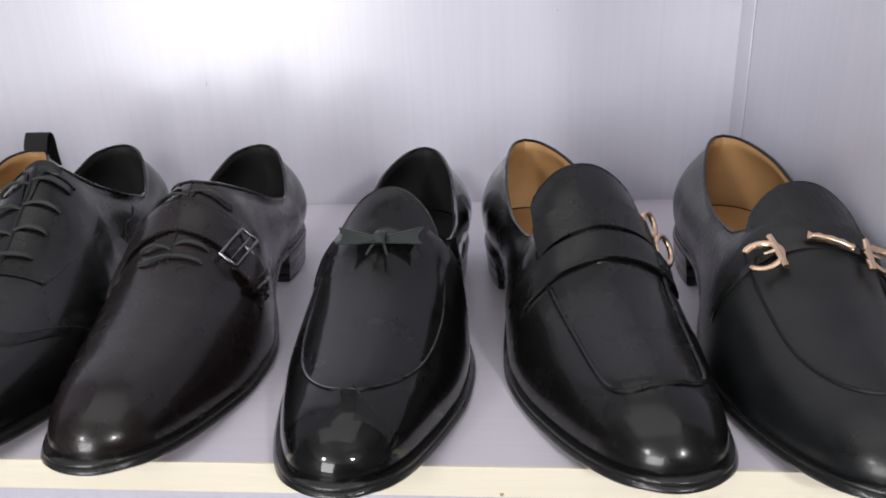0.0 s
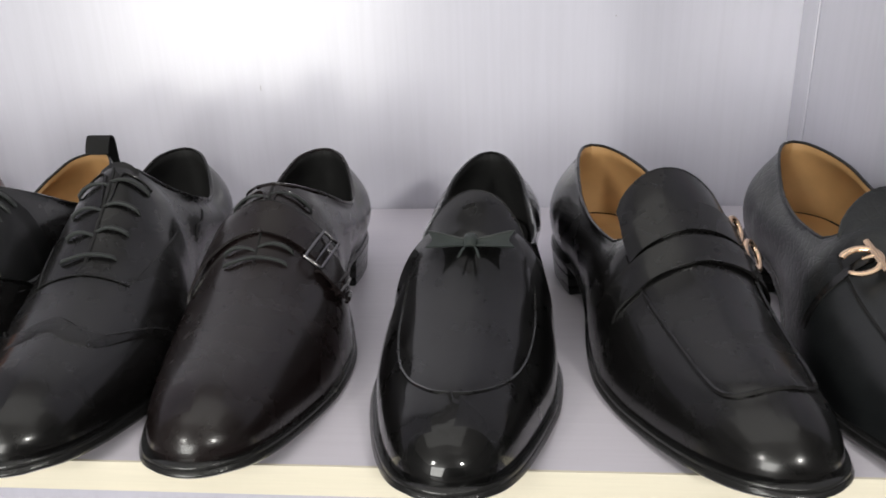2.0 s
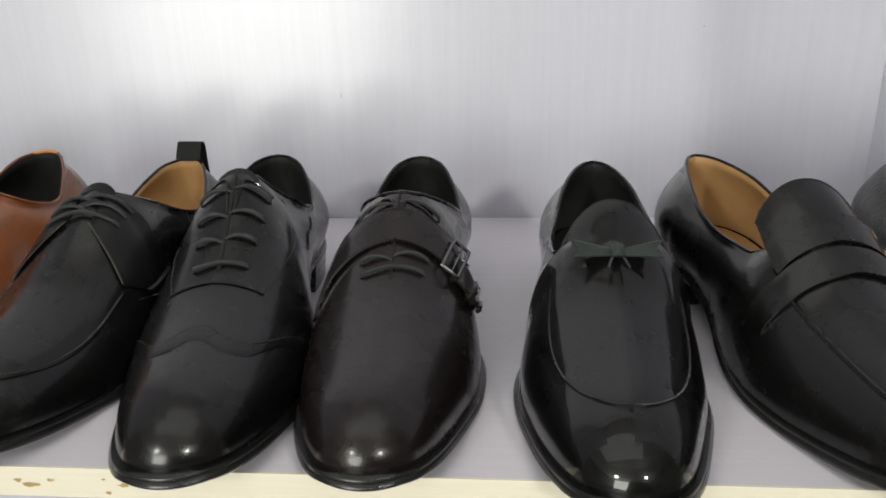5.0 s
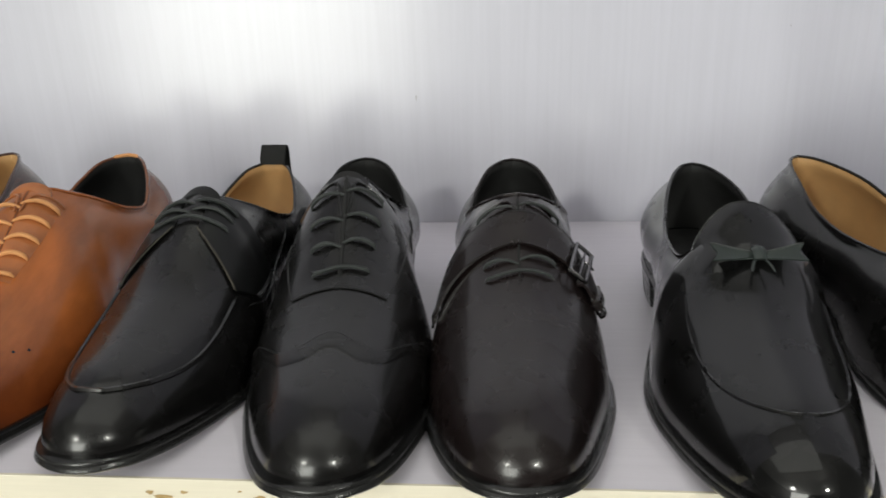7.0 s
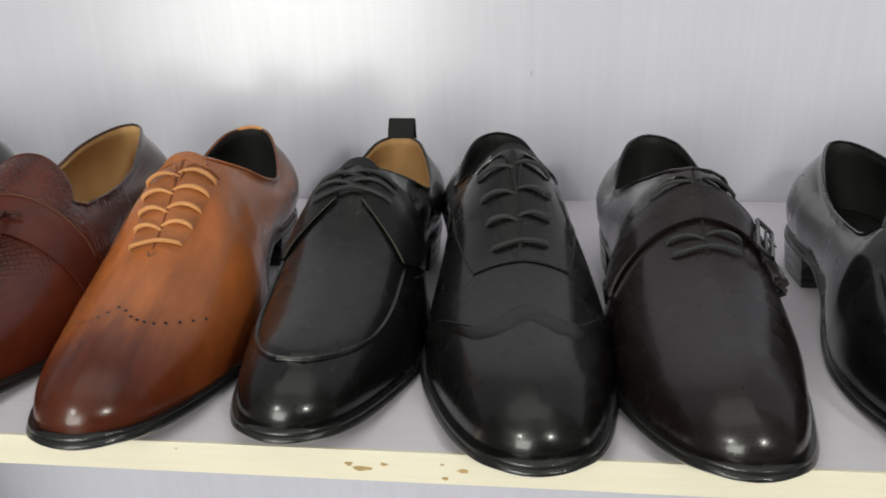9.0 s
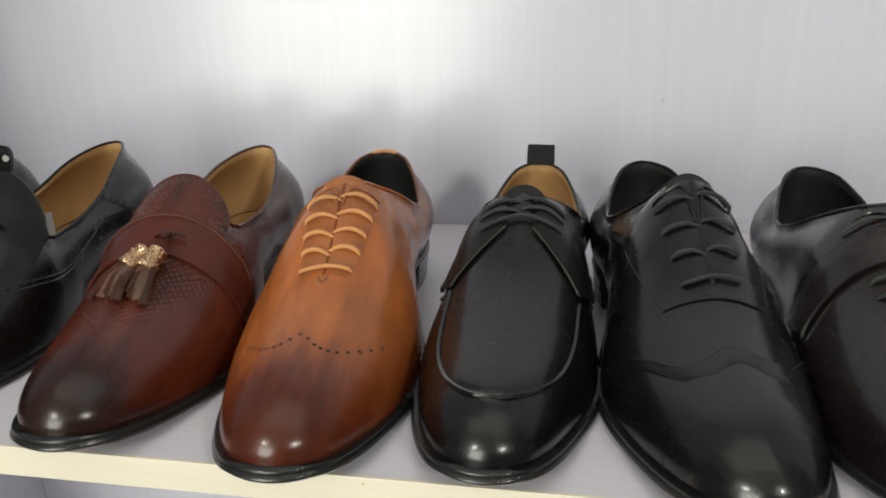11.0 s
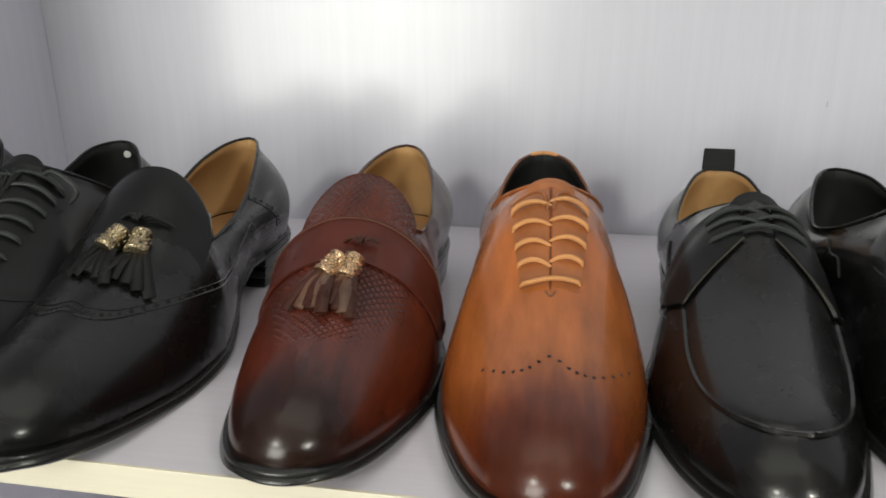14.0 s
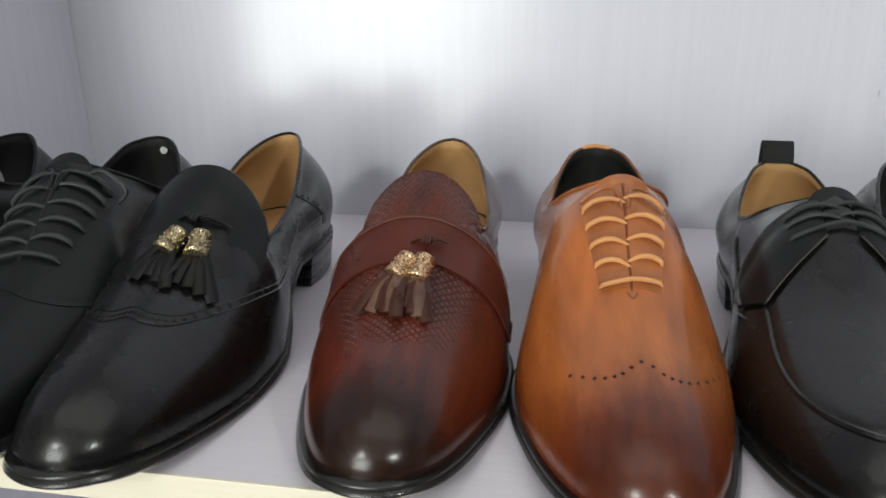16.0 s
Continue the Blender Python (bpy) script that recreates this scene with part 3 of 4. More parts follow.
def apron_seam(shoe, last, hw, front, back, radius, material, name="apron_seam", lift=0.0):
    pts = []
    for s in (1, -1):
        side = []
        for k in range(40):
            d = front + (back - front) * (1 - k / 40) ** 2
            p = last.drop(centre(d) + s * hw(d), d, lift)
            if p is not None:
                side.append(p)
        pts += side if s > 0 else side[::-1]
    return seam(name, shoe, pts, radius, material)


def tongue(shoe, last, d0, d1, hw, material, off=0.0014, rnd=0.016, rise=0.0, label="", narrow=0.12):
    """The vamp's top piece, standing up into the opening with a rounded end."""
    rows = []
    nr, nc = 18, 19
    base = {}
    for j in range(nc):
        q = -1 + 2 * j / (nc - 1)
        p = last.drop(centre(d0) + q * hw, d0)
        base[j] = p.z - curve1(RIDGE, d0)
    edge_drop = min(base[0], base[nc - 1])
    for i in range(nr):
        row = []
        for j in range(nc):
            q = -1 + 2 * j / (nc - 1)
            end = d1 - rnd * (1 - math.sqrt(max(0, 1 - (abs(q) ** 2.2) * 0.98)))
            d = d0 + (end - d0) * i / (nr - 1)
            f = (d - d0) / (d1 - d0)
            x = centre(d) + q * hw * (1 - narrow * f)
            e = min(1, 2.2 * f)
            lay = (off + 0.0006) * e * e * (3 - 2 * e) - 0.0006
            if d < last.throat + 0.004:
                lay -= (off + 0.0008) * abs(q) ** 6
            g = min(1, 1.6 * f)
            arch = base[j] * (1 - g) + edge_drop * abs(q) ** 2.2 * g
            z = curve1(RIDGE + [(0.19, 0.112)], d) + arch + lay + rise * f * f
            p = Vector((x, d, z))
            s = last.drop(x, d, lay)
            if s is not None and d < last.throat and s.z > z - 0.02:
                p.z = max(p.z, s.z)
            row.append(p)
        rows.append(row)
    ob = part("tongue", shell_bm(rows, 0.0022), material, shoe, label)
    edge = [rows[-1][j] + Vector((0, 0, -0.0006)) for j in range(nc)]
    part("tongue_binding", tube_bm(edge, 0.0009, 6), material, shoe)
    return rows


def lace_rows(shoe, last, lengths, spread, material, r=0.0015, straight=True, off=0.0016, skew=0.0025):
    for i, d in enumerate(lengths):
        if i == 0 and straight:
            pts = [last.round(d + 0.0012 * math.sin(a * 0.1), a, off + (-0.001 if abs(a) > spread - 1 else 0.0006)) for a in [spread * (-1 + k / 7) for k in range(15)]]
            part("lace", tube_bm(pts, r, 8, 0.85), material, shoe)
            continue
        for s in (-1, 1):
            pts = []
            for k in range(11):
                f = k / 10
                a = s * spread * (1 - f) - s * 1.5 * f
                lift = off * (1 - f) - 0.0012 * f ** 3 + 0.0018 * math.sin(math.pi * f) - (0.0016 if k in (0,) else 0)
                dd = d + (skew if s > 0 else 0) - 0.0032 * f * f + 0.0012 * math.sin(math.pi * f)
                p = last.round(dd, a, lift)
                if p is not None:
                    pts.append(p)
            if len(pts) > 3:
                part("lace", tube_bm(pts, [r * (0.8 + 0.35 * math.sin(math.pi * min(1, 0.15 + k / 10))) for k in range(len(pts))], 8, 0.85), material, shoe)


def slit(shoe, last, d0, d1, material=None, r=0.0009):
    """The closed gap between the two lace sides, its shade laid in as a dark cord."""
    pts = [last.round(d0 + (d1 - d0) * k / 20, 0.0, -0.0002) for k in range(21)]
    return seam("lace_gap", shoe, pts, r, material or DARK, 0.7)


def lobes(shoe, last, material, d0=0.146, a1=17, r=0.0009):
    """Piped edges that curl from the collar down into the lace gap."""
    t = last.throat
    for s in (-1, 1):
        path_seam(shoe, last, [(t - 0.0035, s * a1), (t - 0.0022, s * (a1 * 0.66)), (t - 0.0028, s * (a1 * 0.4)), (t - 0.0062, s * (a1 * 0.2)), (d0 + 0.004, s * 2.2), (d0 - 0.004, s * 1.2)], r, material, name="facing_piping", lift=0.0007, flat=0.8)


def dots_bm(points, r):
    """Small sunk discs, coloured dark for the shade inside punched holes."""
    bm = bmesh.new()
    for p, n in points:
        t = n.orthogonal().normalized()
        b = n.cross(t)
        ring = [bm.verts.new(p + n * 0.00022 + r * (math.cos(q) * t + math.sin(q) * b)) for q in (2 * math.pi * k / 8 for k in range(8))]
        mid = bm.verts.new(p + n * 0.00005)
        for k in range(8):
            bm.faces.new((ring[k], ring[(k + 1) % 8], mid))
    return bm


def surface_point(last, d, a):
    p = last.round(d, a)
    q = last.round(d, a, 0.001)
    return p, (q - p).normalized()


def perforations(shoe, last, path, count, r, material=None):
    pts = spline([(d, a, 0) for d, a in path], count)
    part("perforated_line", dots_bm([surface_point(last, p.x, p.y) for p in pts if last.round(p.x, p.y) is not None], r), material or DARK, shoe)


def path_seam(shoe, last, path, radius, material, name="seam", count=48, lift=0.0, flat=0.6):
    pts = [last.round(p.x, p.y, lift) for p in spline([(d, a, 0) for d, a in path], count)]
    return seam(name, shoe, pts, radius, material, flat)


def wing_cap(shoe, last, path, material, off=0.0008):
    """A toe cap: leather laid over the front, its back edge along path (angle -> length)."""
    pairs = sorted((a, d) for d, a in path)
    a0, a1 = pairs[0][0], pairs[-1][0]
    rows = []
    for i in range(12):
        row = []
        for j in range(41):
            a = a0 + (a1 - a0) * j / 40
            e = curve1(pairs, a)
            d = e - 0.010 * (1 - i / 11)
            row.append(last.round(d, a, off * (i / 11) ** 0.5))
        rows.append(row)
    return part("toe_cap_edge", shell_bm(rows, 0.0008), material, shoe)


def tassel(shoe, top, way, spread_x, cap_mat, strip_mat, length=0.024, size=1.0, seed=3, last=None, strips=9):
    """A metal cap with leather strips hanging from it along way."""
    rnd = random.Random(seed)
    way = Vector(way).normalized()
    side = way.cross(Vector((0, 0, 1))).normalized()
    nrm = side.cross(way).normalized()
    if nrm.z < 0:
        nrm = -nrm
    h = 0.0115 * size
    cap_pts = [top + way * h * f for f in (0, 0.06, 0.14, 0.22, 0.5, 0.78, 0.86, 0.94, 1.0)]
    radii = [0.0030 * size, 0.0040 * size, 0.0042 * size, 0.0036 * size, 0.0039 * size, 0.0042 * size, 0.0047 * size, 0.0047 * size, 0.0042 * size]
    cap = part("tassel_cap", tube_bm(cap_pts, radii, 14, ends=1.0), cap_mat, shoe, "engraved gold tassel cap")
    bm = bmesh.new()
    for k in range(20):
        q = 2 * math.pi * k / 10 + (0.3 if k >= 10 else 0)
        c = top + way * h * (0.36 if k < 10 else 0.64) + 0.0039 * size * (math.cos(q) * side + math.sin(q) * nrm)
        bmesh.ops.create_icosphere(bm, subdivisions=1, radius=0.0007 * size, matrix=Matrix.Translation(c))
    part("filigree", bm, cap_mat, cap)
    for k in range(strips):
        f = 2 * k / (strips - 1) - 1
        start = top + way * h * 0.9 + side * f * 0.0028 * size + nrm * rnd.uniform(-0.0015, 0.0015)
        end = start + way * length * rnd.uniform(0.85, 1.0) + side * (f * 0.0065 + spread_x) * size + nrm * rnd.uniform(-0.0025, 0.001)
        if last is not None:
            s = last.drop(end.x, end.y, 0.0012 + 0.002 * rnd.random())
            if s is not None:
                end.z = s.z
        mid = (start + end) / 2 + nrm * rnd.uniform(0.0006, 0.0022)
        strip = TASSEL_LIGHT if strip_mat is TASSEL_BROWN and k in (1, 4) else strip_mat
        part("tassel_strip", tube_bm(spline([start, mid, end], 8), (0.0017 if strips > 7 else 0.0025) * size, 6, 0.45, ends=0.95), strip, shoe)


def thong_knot(shoe, p, material, size=1.0):
    for dx, dz in ((-1, 0.0004), (1, 0.0002)):
        pts = spline([p, p + Vector((dx * 0.005, 0.002, 0.0022)) * size, p + Vector((dx * 0.0105, 0.0025, -0.001 + dz)) * size], 8)
        part("thong", tube_bm(pts, 0.0016 * size, 6, 0.6), material, shoe)
    part("knot", tube_bm([p + Vector((0, 0.003, 0.0005)), p + Vector((0, 0, 0.0024)), p + Vector((0, -0.004, 0.0006))], 0.0021 * size, 8, ends=0.7), material, shoe)


def inner_tongue(shoe, last, material, hw=0.0125, end=0.006):
    """The tongue's tip that stands out of a laced shoe's throat."""
    rows = []
    for i in range(10):
        row = []
        for j in range(13):
            q = -1 + j / 6
            d = last.throat - 0.010 + (0.010 + end * math.sqrt(1 - 0.9 * q * q)) * i / 9
            over = d - last.throat
            z = curve1(RIDGE + [(0.19, 0.1165)], d) - 0.004 * abs(q) ** 2.2 + (-0.0016 if over < -0.002 else 0.0012 + 0.10 * max(0, over))
            row.append(Vector((centre(d) + q * hw, d, z)))
        rows.append(row)
    part("tongue", shell_bm(rows, 0.0018), material, shoe, "padded tongue tip")


def pull_tab(shoe, last):
    y, z = LEN - 0.0085, last.heel_z
    prof = spline([(0, y - 0.0036, z - 0.001), (0, y - 0.0026, z + 0.003), (0, y + 0.0005, z + 0.009), (0, y + 0.004, z + 0.0125), (0, y + 0.0078, z + 0.009), (0, y + 0.0085, z - 0.004), (0, y + 0.0098, z - 0.016)], 22)
    rows = [[Vector((centre(LEN) + x, p.y, p.z)) for x in (-0.0102, -0.006, 0, 0.006, 0.0102)] for p in prof]
    part("pull_tab", shell_bm(rows, 0.0011, down=True), WEBBING, shoe, "black webbing pull loop")


def flat_frame(last, d, angle, off, tilt=1.0):
    """A point over the upper with axes: along the shoe, across it, and outwards."""
    p, n = surface_point(last, d, angle)
    n = (n + tilt * Vector((0, -0.35, 0.9))).normalized()
    along = Vector((0, 1, 0))
    along = (along - n * n.y).normalized()
    across = along.cross(n).normalized()
    return p + n * off, along, across, n


# ---- the row of shoes ----
def horsebit_loafer(x, y, angle, k):
    hw = apron_shape(0.028, 0.14, 0.024, 0.0345, 2.3, 0.45)
    last = Last(throat=0.133, foot=0.122, rim=(0.70, 0.745, 0.79, 0.84), square=0.34, heel_z=0.090, apron=apron_inside(hw), puff=0.0011)
    shoe = shoe_base(last, "black crocodile-embossed loafer with pale gold bit on the vamp", CROC, LINING_TAN)
    apron_seam(shoe, last, hw, 0.028, 0.13, 0.0010, SEAM)
    rows = tongue(shoe, last, 0.112, 0.154, 0.0325, CROC, off=0.0016, label="croc-embossed loafer tongue")
    sheet("strap", shoe, last, lambda a: 0.1160 + 0.002 * (a / 60) ** 2, lambda a: 0.1198 + 0.002 * (a / 60) ** 2, -76, 76, 0.0020, 0.0014, BLACK, 6, 34, "narrow black strap under the bit")
    # left hook, middle bar, right hook
    def on(a, d, off):
        return last.round(d, a, off)
    for ang, side in ((-29, 1), (33, -1)):
        o, al, ac, n = flat_frame(last, 0.1165, ang, 0.0062)
        at = lambda a, b: o + al * a + ac * b * side
        c = [at(0.0082 * math.sin(q), 0.0092 * math.cos(q)) for q in [math.radians(t) for t in range(-148, 150, 12)]]
        bit = part("bit", tube_bm(c, 0.0019, 8, 0.8, ends=0.7), GOLD, shoe, "pale gold hook of the bit")
        part("bit_cross_bar", tube_bm([at(-0.0105, 0.0080), at(-0.004, 0.0082), at(0.003, 0.0082), at(0.0115, 0.0080)], 0.0021, 8, 0.8, ends=0.9), GOLD, bit)
        part("bit_cross_bar", tube_bm([at(0.0012, 0.001), at(0.0012, 0.006), at(0.0012, 0.0110)], 0.0017, 8, 0.8), GOLD, bit)
    bar = [on(a, 0.1205 - 0.0006 * k2, 0.0050) for k2, a in enumerate((-6, -3.5, -1, 1.5, 4, 6.5, 9, 11.5, 14))]
    part("bit_bar", tube_bm(bar, [0.0032, 0.0016, 0.0023, 0.0017, 0.0023, 0.0017, 0.0023, 0.0017, 0.0022], 10, ends=1.0), GOLD, shoe, "ribbed gold centre bar")
    place(shoe, x, y, angle, k)


def penny_loafer(x, y, angle, k):
    hw = apron_shape(0.029, 0.14, 0.0225, 0.0345, 3.6, 0.22)
    last = Last(throat=0.133, foot=0.122, rim=(0.70, 0.745, 0.79, 0.84), square=0.34, heel_z=0.090, apron=apron_inside(hw), puff=0.0012)
    shoe = shoe_base(last, "black leather penny loafer with gold side ornament", BLACK, LINING_TAN)
    apron_seam(shoe, last, hw, 0.029, 0.13, 0.0014, BLACK, lift=0.0003)
    tongue(shoe, last, 0.112, 0.164, 0.034, BLACK, off=0.0016, rnd=0.009, rise=0.004, label="squared loafer tongue")
    lo = lambda a: 0.109 + 0.003 * (a / 60) ** 2
    sheet("saddle_strap", shoe, last, lo, lambda a: lo(a) + 0.0148, -66, 60, 0.0028, 0.0016, BLACK, 8, 30, "front band of the penny strap")
    rows = []
    for i in range(7):
        row = []
        for j in range(29):
            q = -1 + j / 14
            d = 0.1248 + 0.0165 * i / 6 - 0.001 * q * q
            p = last.drop(centre(0.115) + q * 0.0335, 0.115)
            row.append(Vector((centre(d) + q * (0.0335 - 0.02 * (d - 0.127)), d, curve1(RIDGE, d) + (p.z - curve1(RIDGE, 0.115)) + 0.0042)))
        rows.append(row)
    part("saddle_strap", shell_bm(rows, 0.002), BLACK, shoe, "rear band of the penny strap")
    # side ornament: two linked gold loops standing on the strap's outer end
    n = Vector((0.62, -0.55, 0.56)).normalized()
    t1 = Vector((0.1, 0.93, 0.33))
    t1 = (t1 - n * t1.dot(n)).normalized()
    t2 = n.cross(t1)
    for mid, ru, rv in ((Vector((0.0395, 0.150, 0.070)), 0.0085, 0.0058), (Vector((0.0425, 0.134, 0.0600)), 0.0098, 0.0070)):
        c = [mid + t1 * ru * math.cos(q) + t2 * rv * math.sin(q) for q in [math.radians(t) for t in range(0, 360, 15)]]
        part("ornament", tube_bm(c, 0.0017, 8, closed=True), GOLD, shoe, "pale gold loop ornament")
    rows = [[Vector((0.0325, 0.112, 0.062)) + Vector((0.0042, 0, -0.010)) * f + Vector((0.0015, 0.045, 0.013)) * g for g in (0, 0.25, 0.5, 0.75, 1)] for f in (0, 0.5, 1, 1.5)]
    part("strap_end", shell_bm(rows, 0.003), BLACK, shoe, "outer end of the penny strap")
    place(shoe, x, y, angle, k)


def bow_loafer(x, y, angle, k):
    hw = apron_shape(0.029, 0.14, 0.0400, 0.0330, 1.9, 0.75)
    last = Last(throat=0.136, foot=0.126, rim=(0.70, 0.745, 0.79, 0.84), square=0.34, heel_z=0.086, apron=apron_inside(hw), puff=0.0006, width=0.975)
    shoe = shoe_base(last, "black patent slip-on loafer with a small leather bow", PATENT, LINING_BLACK)
    apron_seam(shoe, last, hw, 0.030, 0.120, 0.0009, PATENT)
    tongue(shoe, last, 0.111, 0.156, 0.0335, PATENT, off=0.0012, rnd=0.024, narrow=0.14, label="rounded patent tongue")
    # a flat ribbon bow: two flared wings, a square knot and two thin tails
    c = last.drop(centre(0.121), 0.121, 0.0026)
    for s in (-1, 1):
        rows = []
        for i in range(10):
            f = i / 9
            half = 0.0014 + 0.0036 * f
            q = c + Vector((s * (0.002 + 0.0178 * f), 0.0010 * s * f, 0.0022 + 0.0020 * f))
            rows.append([q + Vector((s * 0.0035 * abs(g) * f, half * g, 0.55 * half * g - 0.0006 * (1 - g * g))) for g in (-1, -0.6, -0.2, 0.2, 0.6, 1)])
        part("bow_loop", shell_bm(rows, 0.0009), BOW, shoe, "folded patent bow wing")
        edge = [r[-1] + Vector((0, 0, 0.0002)) for r in rows]
        part("bow_edge", tube_bm(edge, 0.0005, 6), LACE_BLACK, shoe, "raw grey-green ribbon edge")
        tail = spline([c + Vector((s * 0.001, -0.001, 0.0012)), c + Vector((s * 0.0035, -0.006, 0.0006)), c + Vector((s * 0.0055, -0.0115, -0.0022))], 8)
        part("bow_tail", tube_bm(tail, 0.0007, 6, 0.4, ends=0.7), BOW, shoe)
    part("bow_knot", tube_bm([c + Vector((0, 0.0046, 0.0030)), c + Vector((0, 0.0026, 0.0052)), c + Vector((0, -0.0012, 0.0044)), c + Vector((0, -0.0040, 0.0014))], 0.0034, 8, 0.4, ends=0.9), BOW, shoe)
    place(shoe, x, y, angle, k)


def monk_shoe(x, y, angle, k):
    last = Last(throat=0.160, foot=0.146)
    shoe = shoe_base(last, "dark brown-black plain-toe shoe with laces and buckled strap", BROWNBLACK, LINING_BLACK)
    slit(shoe, last, 0.108, 0.158)
    lace_rows(shoe, last, [0.111, 0.1185], 21, LACE_BLACK, 0.0011)
    lace_rows(shoe, last, [0.152], 21, LACE_BLACK, 0.0011, straight=False)
    lo = lambda a: 0.1265 - 0.0035 * (a / 50) ** 2
    sheet("strap", shoe, last, lo, lambda a: 0.1455 - 0.0035 * (a / 60) ** 2 - (0.004 if a > 50 else 0), -72, 62, 0.0034, 0.0017, BROWNBLACK, 9, 36, "wide strap across the instep")
    path_seam(shoe, last, [(0.109, -2), (0.104, 0), (0.109, 2)], 0.0006, BROWNBLACK)
    # buckle frame, fixed bar and prong
    o, al, ac, n = flat_frame(last, 0.1310, 33, 0.0058, 0.25)
    at = lambda a, b: o + al * a + ac * b
    fr = [at(-0.0125, -0.0056), at(0, -0.0058), at(0.0125, -0.0056), at(0.0128, 0), at(0.0125, 0.0056), at(0, 0.0058), at(-0.0125, 0.0056), at(-0.0128, 0)]
    buckle = part("buckle", tube_bm(fr, 0.0013, 8, closed=True), STEEL, shoe, "dark nickel buckle frame")
    part("buckle_bar", tube_bm([at(-0.0122, 0.001), at(0, 0.001), at(0.0122, 0.001)], 0.0012, 8), STEEL, buckle)
    part("buckle_prong", tube_bm([at(0.003, 0.001), at(0.003, 0.0048), at(0.0026, 0.0092)], 0.0012, 8), STEEL, buckle)
    end = lambda a: max(0, (a - 57) / 11) ** 1.5
    sheet("strap_tail", shoe, last, lambda a: 0.1195 + 0.0085 * end(a), lambda a: 0.1375 - 0.0085 * end(a), 36, 67, 0.0048, 0.0016, BROWNBLACK, 8, 20, "pointed strap end through the buckle")
    sheet("strap_loop", shoe, last, 0.1185, 0.1385, 51, 56, 0.0064, 0.0016, BROWNBLACK, 8, 6)
    path_seam(shoe, last, [(0.1445, -66), (0.1450, -30), (0.1452, 0), (0.1449, 30)], 0.0006, SEAM, name="strap_edge", lift=0.0032)
    lobes(shoe, last, BROWNBLACK)
    place(shoe, x, y, angle, k)


def wing_oxford(x, y, angle, k):
    last = Last(throat=0.169, foot=0.154, throat_z=0.108)
    shoe = shoe_base(last, "black leather oxford with winged toe cap and laces", BLACK, LINING_BLACK)
    for s in (-1, 1):
        path_seam(shoe, last, [(0.160, s * 37), (0.135, s * 35), (0.112, s * 34), (0.1012, s * 32)], 0.0005, SEAM)
    slit(shoe, last, 0.107, 0.167, r=0.0013)
    lace_rows(shoe, last, [0.112, 0.127, 0.1425, 0.158], 17, LACE_BLACK, 0.0013)
    cap = [(0.105, -84), (0.090, -66), (0.066, -44), (0.0635, -25), (0.0690, 0), (0.0635, 25), (0.066, 44), (0.090, 66), (0.105, 84)]
    wing_cap(shoe, last, cap, BLACK, 0.0011)
    path_seam(shoe, last, [(d + 0.0004, a) for d, a in cap], 0.0006, SEAM, count=80, lift=0.0006)
    perforations(shoe, last, [(d - 0.0035, a) for d, a in cap[:4]], 16, 0.0007)
    perforations(shoe, last, [(d - 0.0035, a) for d, a in cap[5:]], 16, 0.0007)
    path_seam(shoe, last, [(0.1016, -33), (0.1006, -16), (0.1002, 0), (0.1006, 16), (0.1016, 33)], 0.0006, SEAM, lift=0.0006)
    for s in (-1, 1):
        path_seam(shoe, last, [(0.186, s * 60), (0.194, s * 53), (0.203, s * 55), (0.212, s * 50)], 0.0007, SEAM, lift=0.0003)
    inner_tongue(shoe, last, BLACK)
    lobes(shoe, last, BLACK)
    place(shoe, x, y, angle, k)


def apron_derby(x, y, angle, k):
    hw = apron_shape(0.021, 0.13, 0.0350, 0.0365, 2.0, 0.66)
    last = Last(throat=0.160, foot=0.146, apron=apron_inside(hw), puff=0.0012)
    shoe = shoe_base(last, "black apron-toe derby shoe with laces and heel pull loop", BLACK, LINING_TAN)
    apron_seam(shoe, last, hw, 0.022, 0.118, 0.0016, BLACK, lift=0.0002)
    for s in (-1, 1):
        lo = lambda a: 0.1455 - 0.0300 * (min(abs(a), 44) / 44) ** 0.6 + (0.0 if abs(a) < 44 else 0.0011 * (abs(a) - 44))
        sheet("facing", shoe, last, lo, 0.160, s * 6, s * 58, 0.0028, 0.0018, BLACK_DULL, 16, 24, "open-laced quarter flap")
        path_seam(shoe, last, [(lo(a) - 0.0004, s * a) for a in (6, 11, 18, 26, 35, 43)], 0.0006, RAW_EDGE, name="flap_edge", lift=0.0020)
    lace_rows(shoe, last, [0.1405, 0.147, 0.154], 21, LACE_BLACK, 0.0014, off=0.0030)
    for s in (-1, 1):
        path_seam(shoe, last, [(0.119, s * 58), (0.150, s * 66), (0.185, s * 63), (0.205, s * 56)], 0.0009, BLACK, lift=0.0006)
    pull_tab(shoe, last)
    inner_tongue(shoe, last, BLACK_DULL)
    place(shoe, x, y, angle, k)


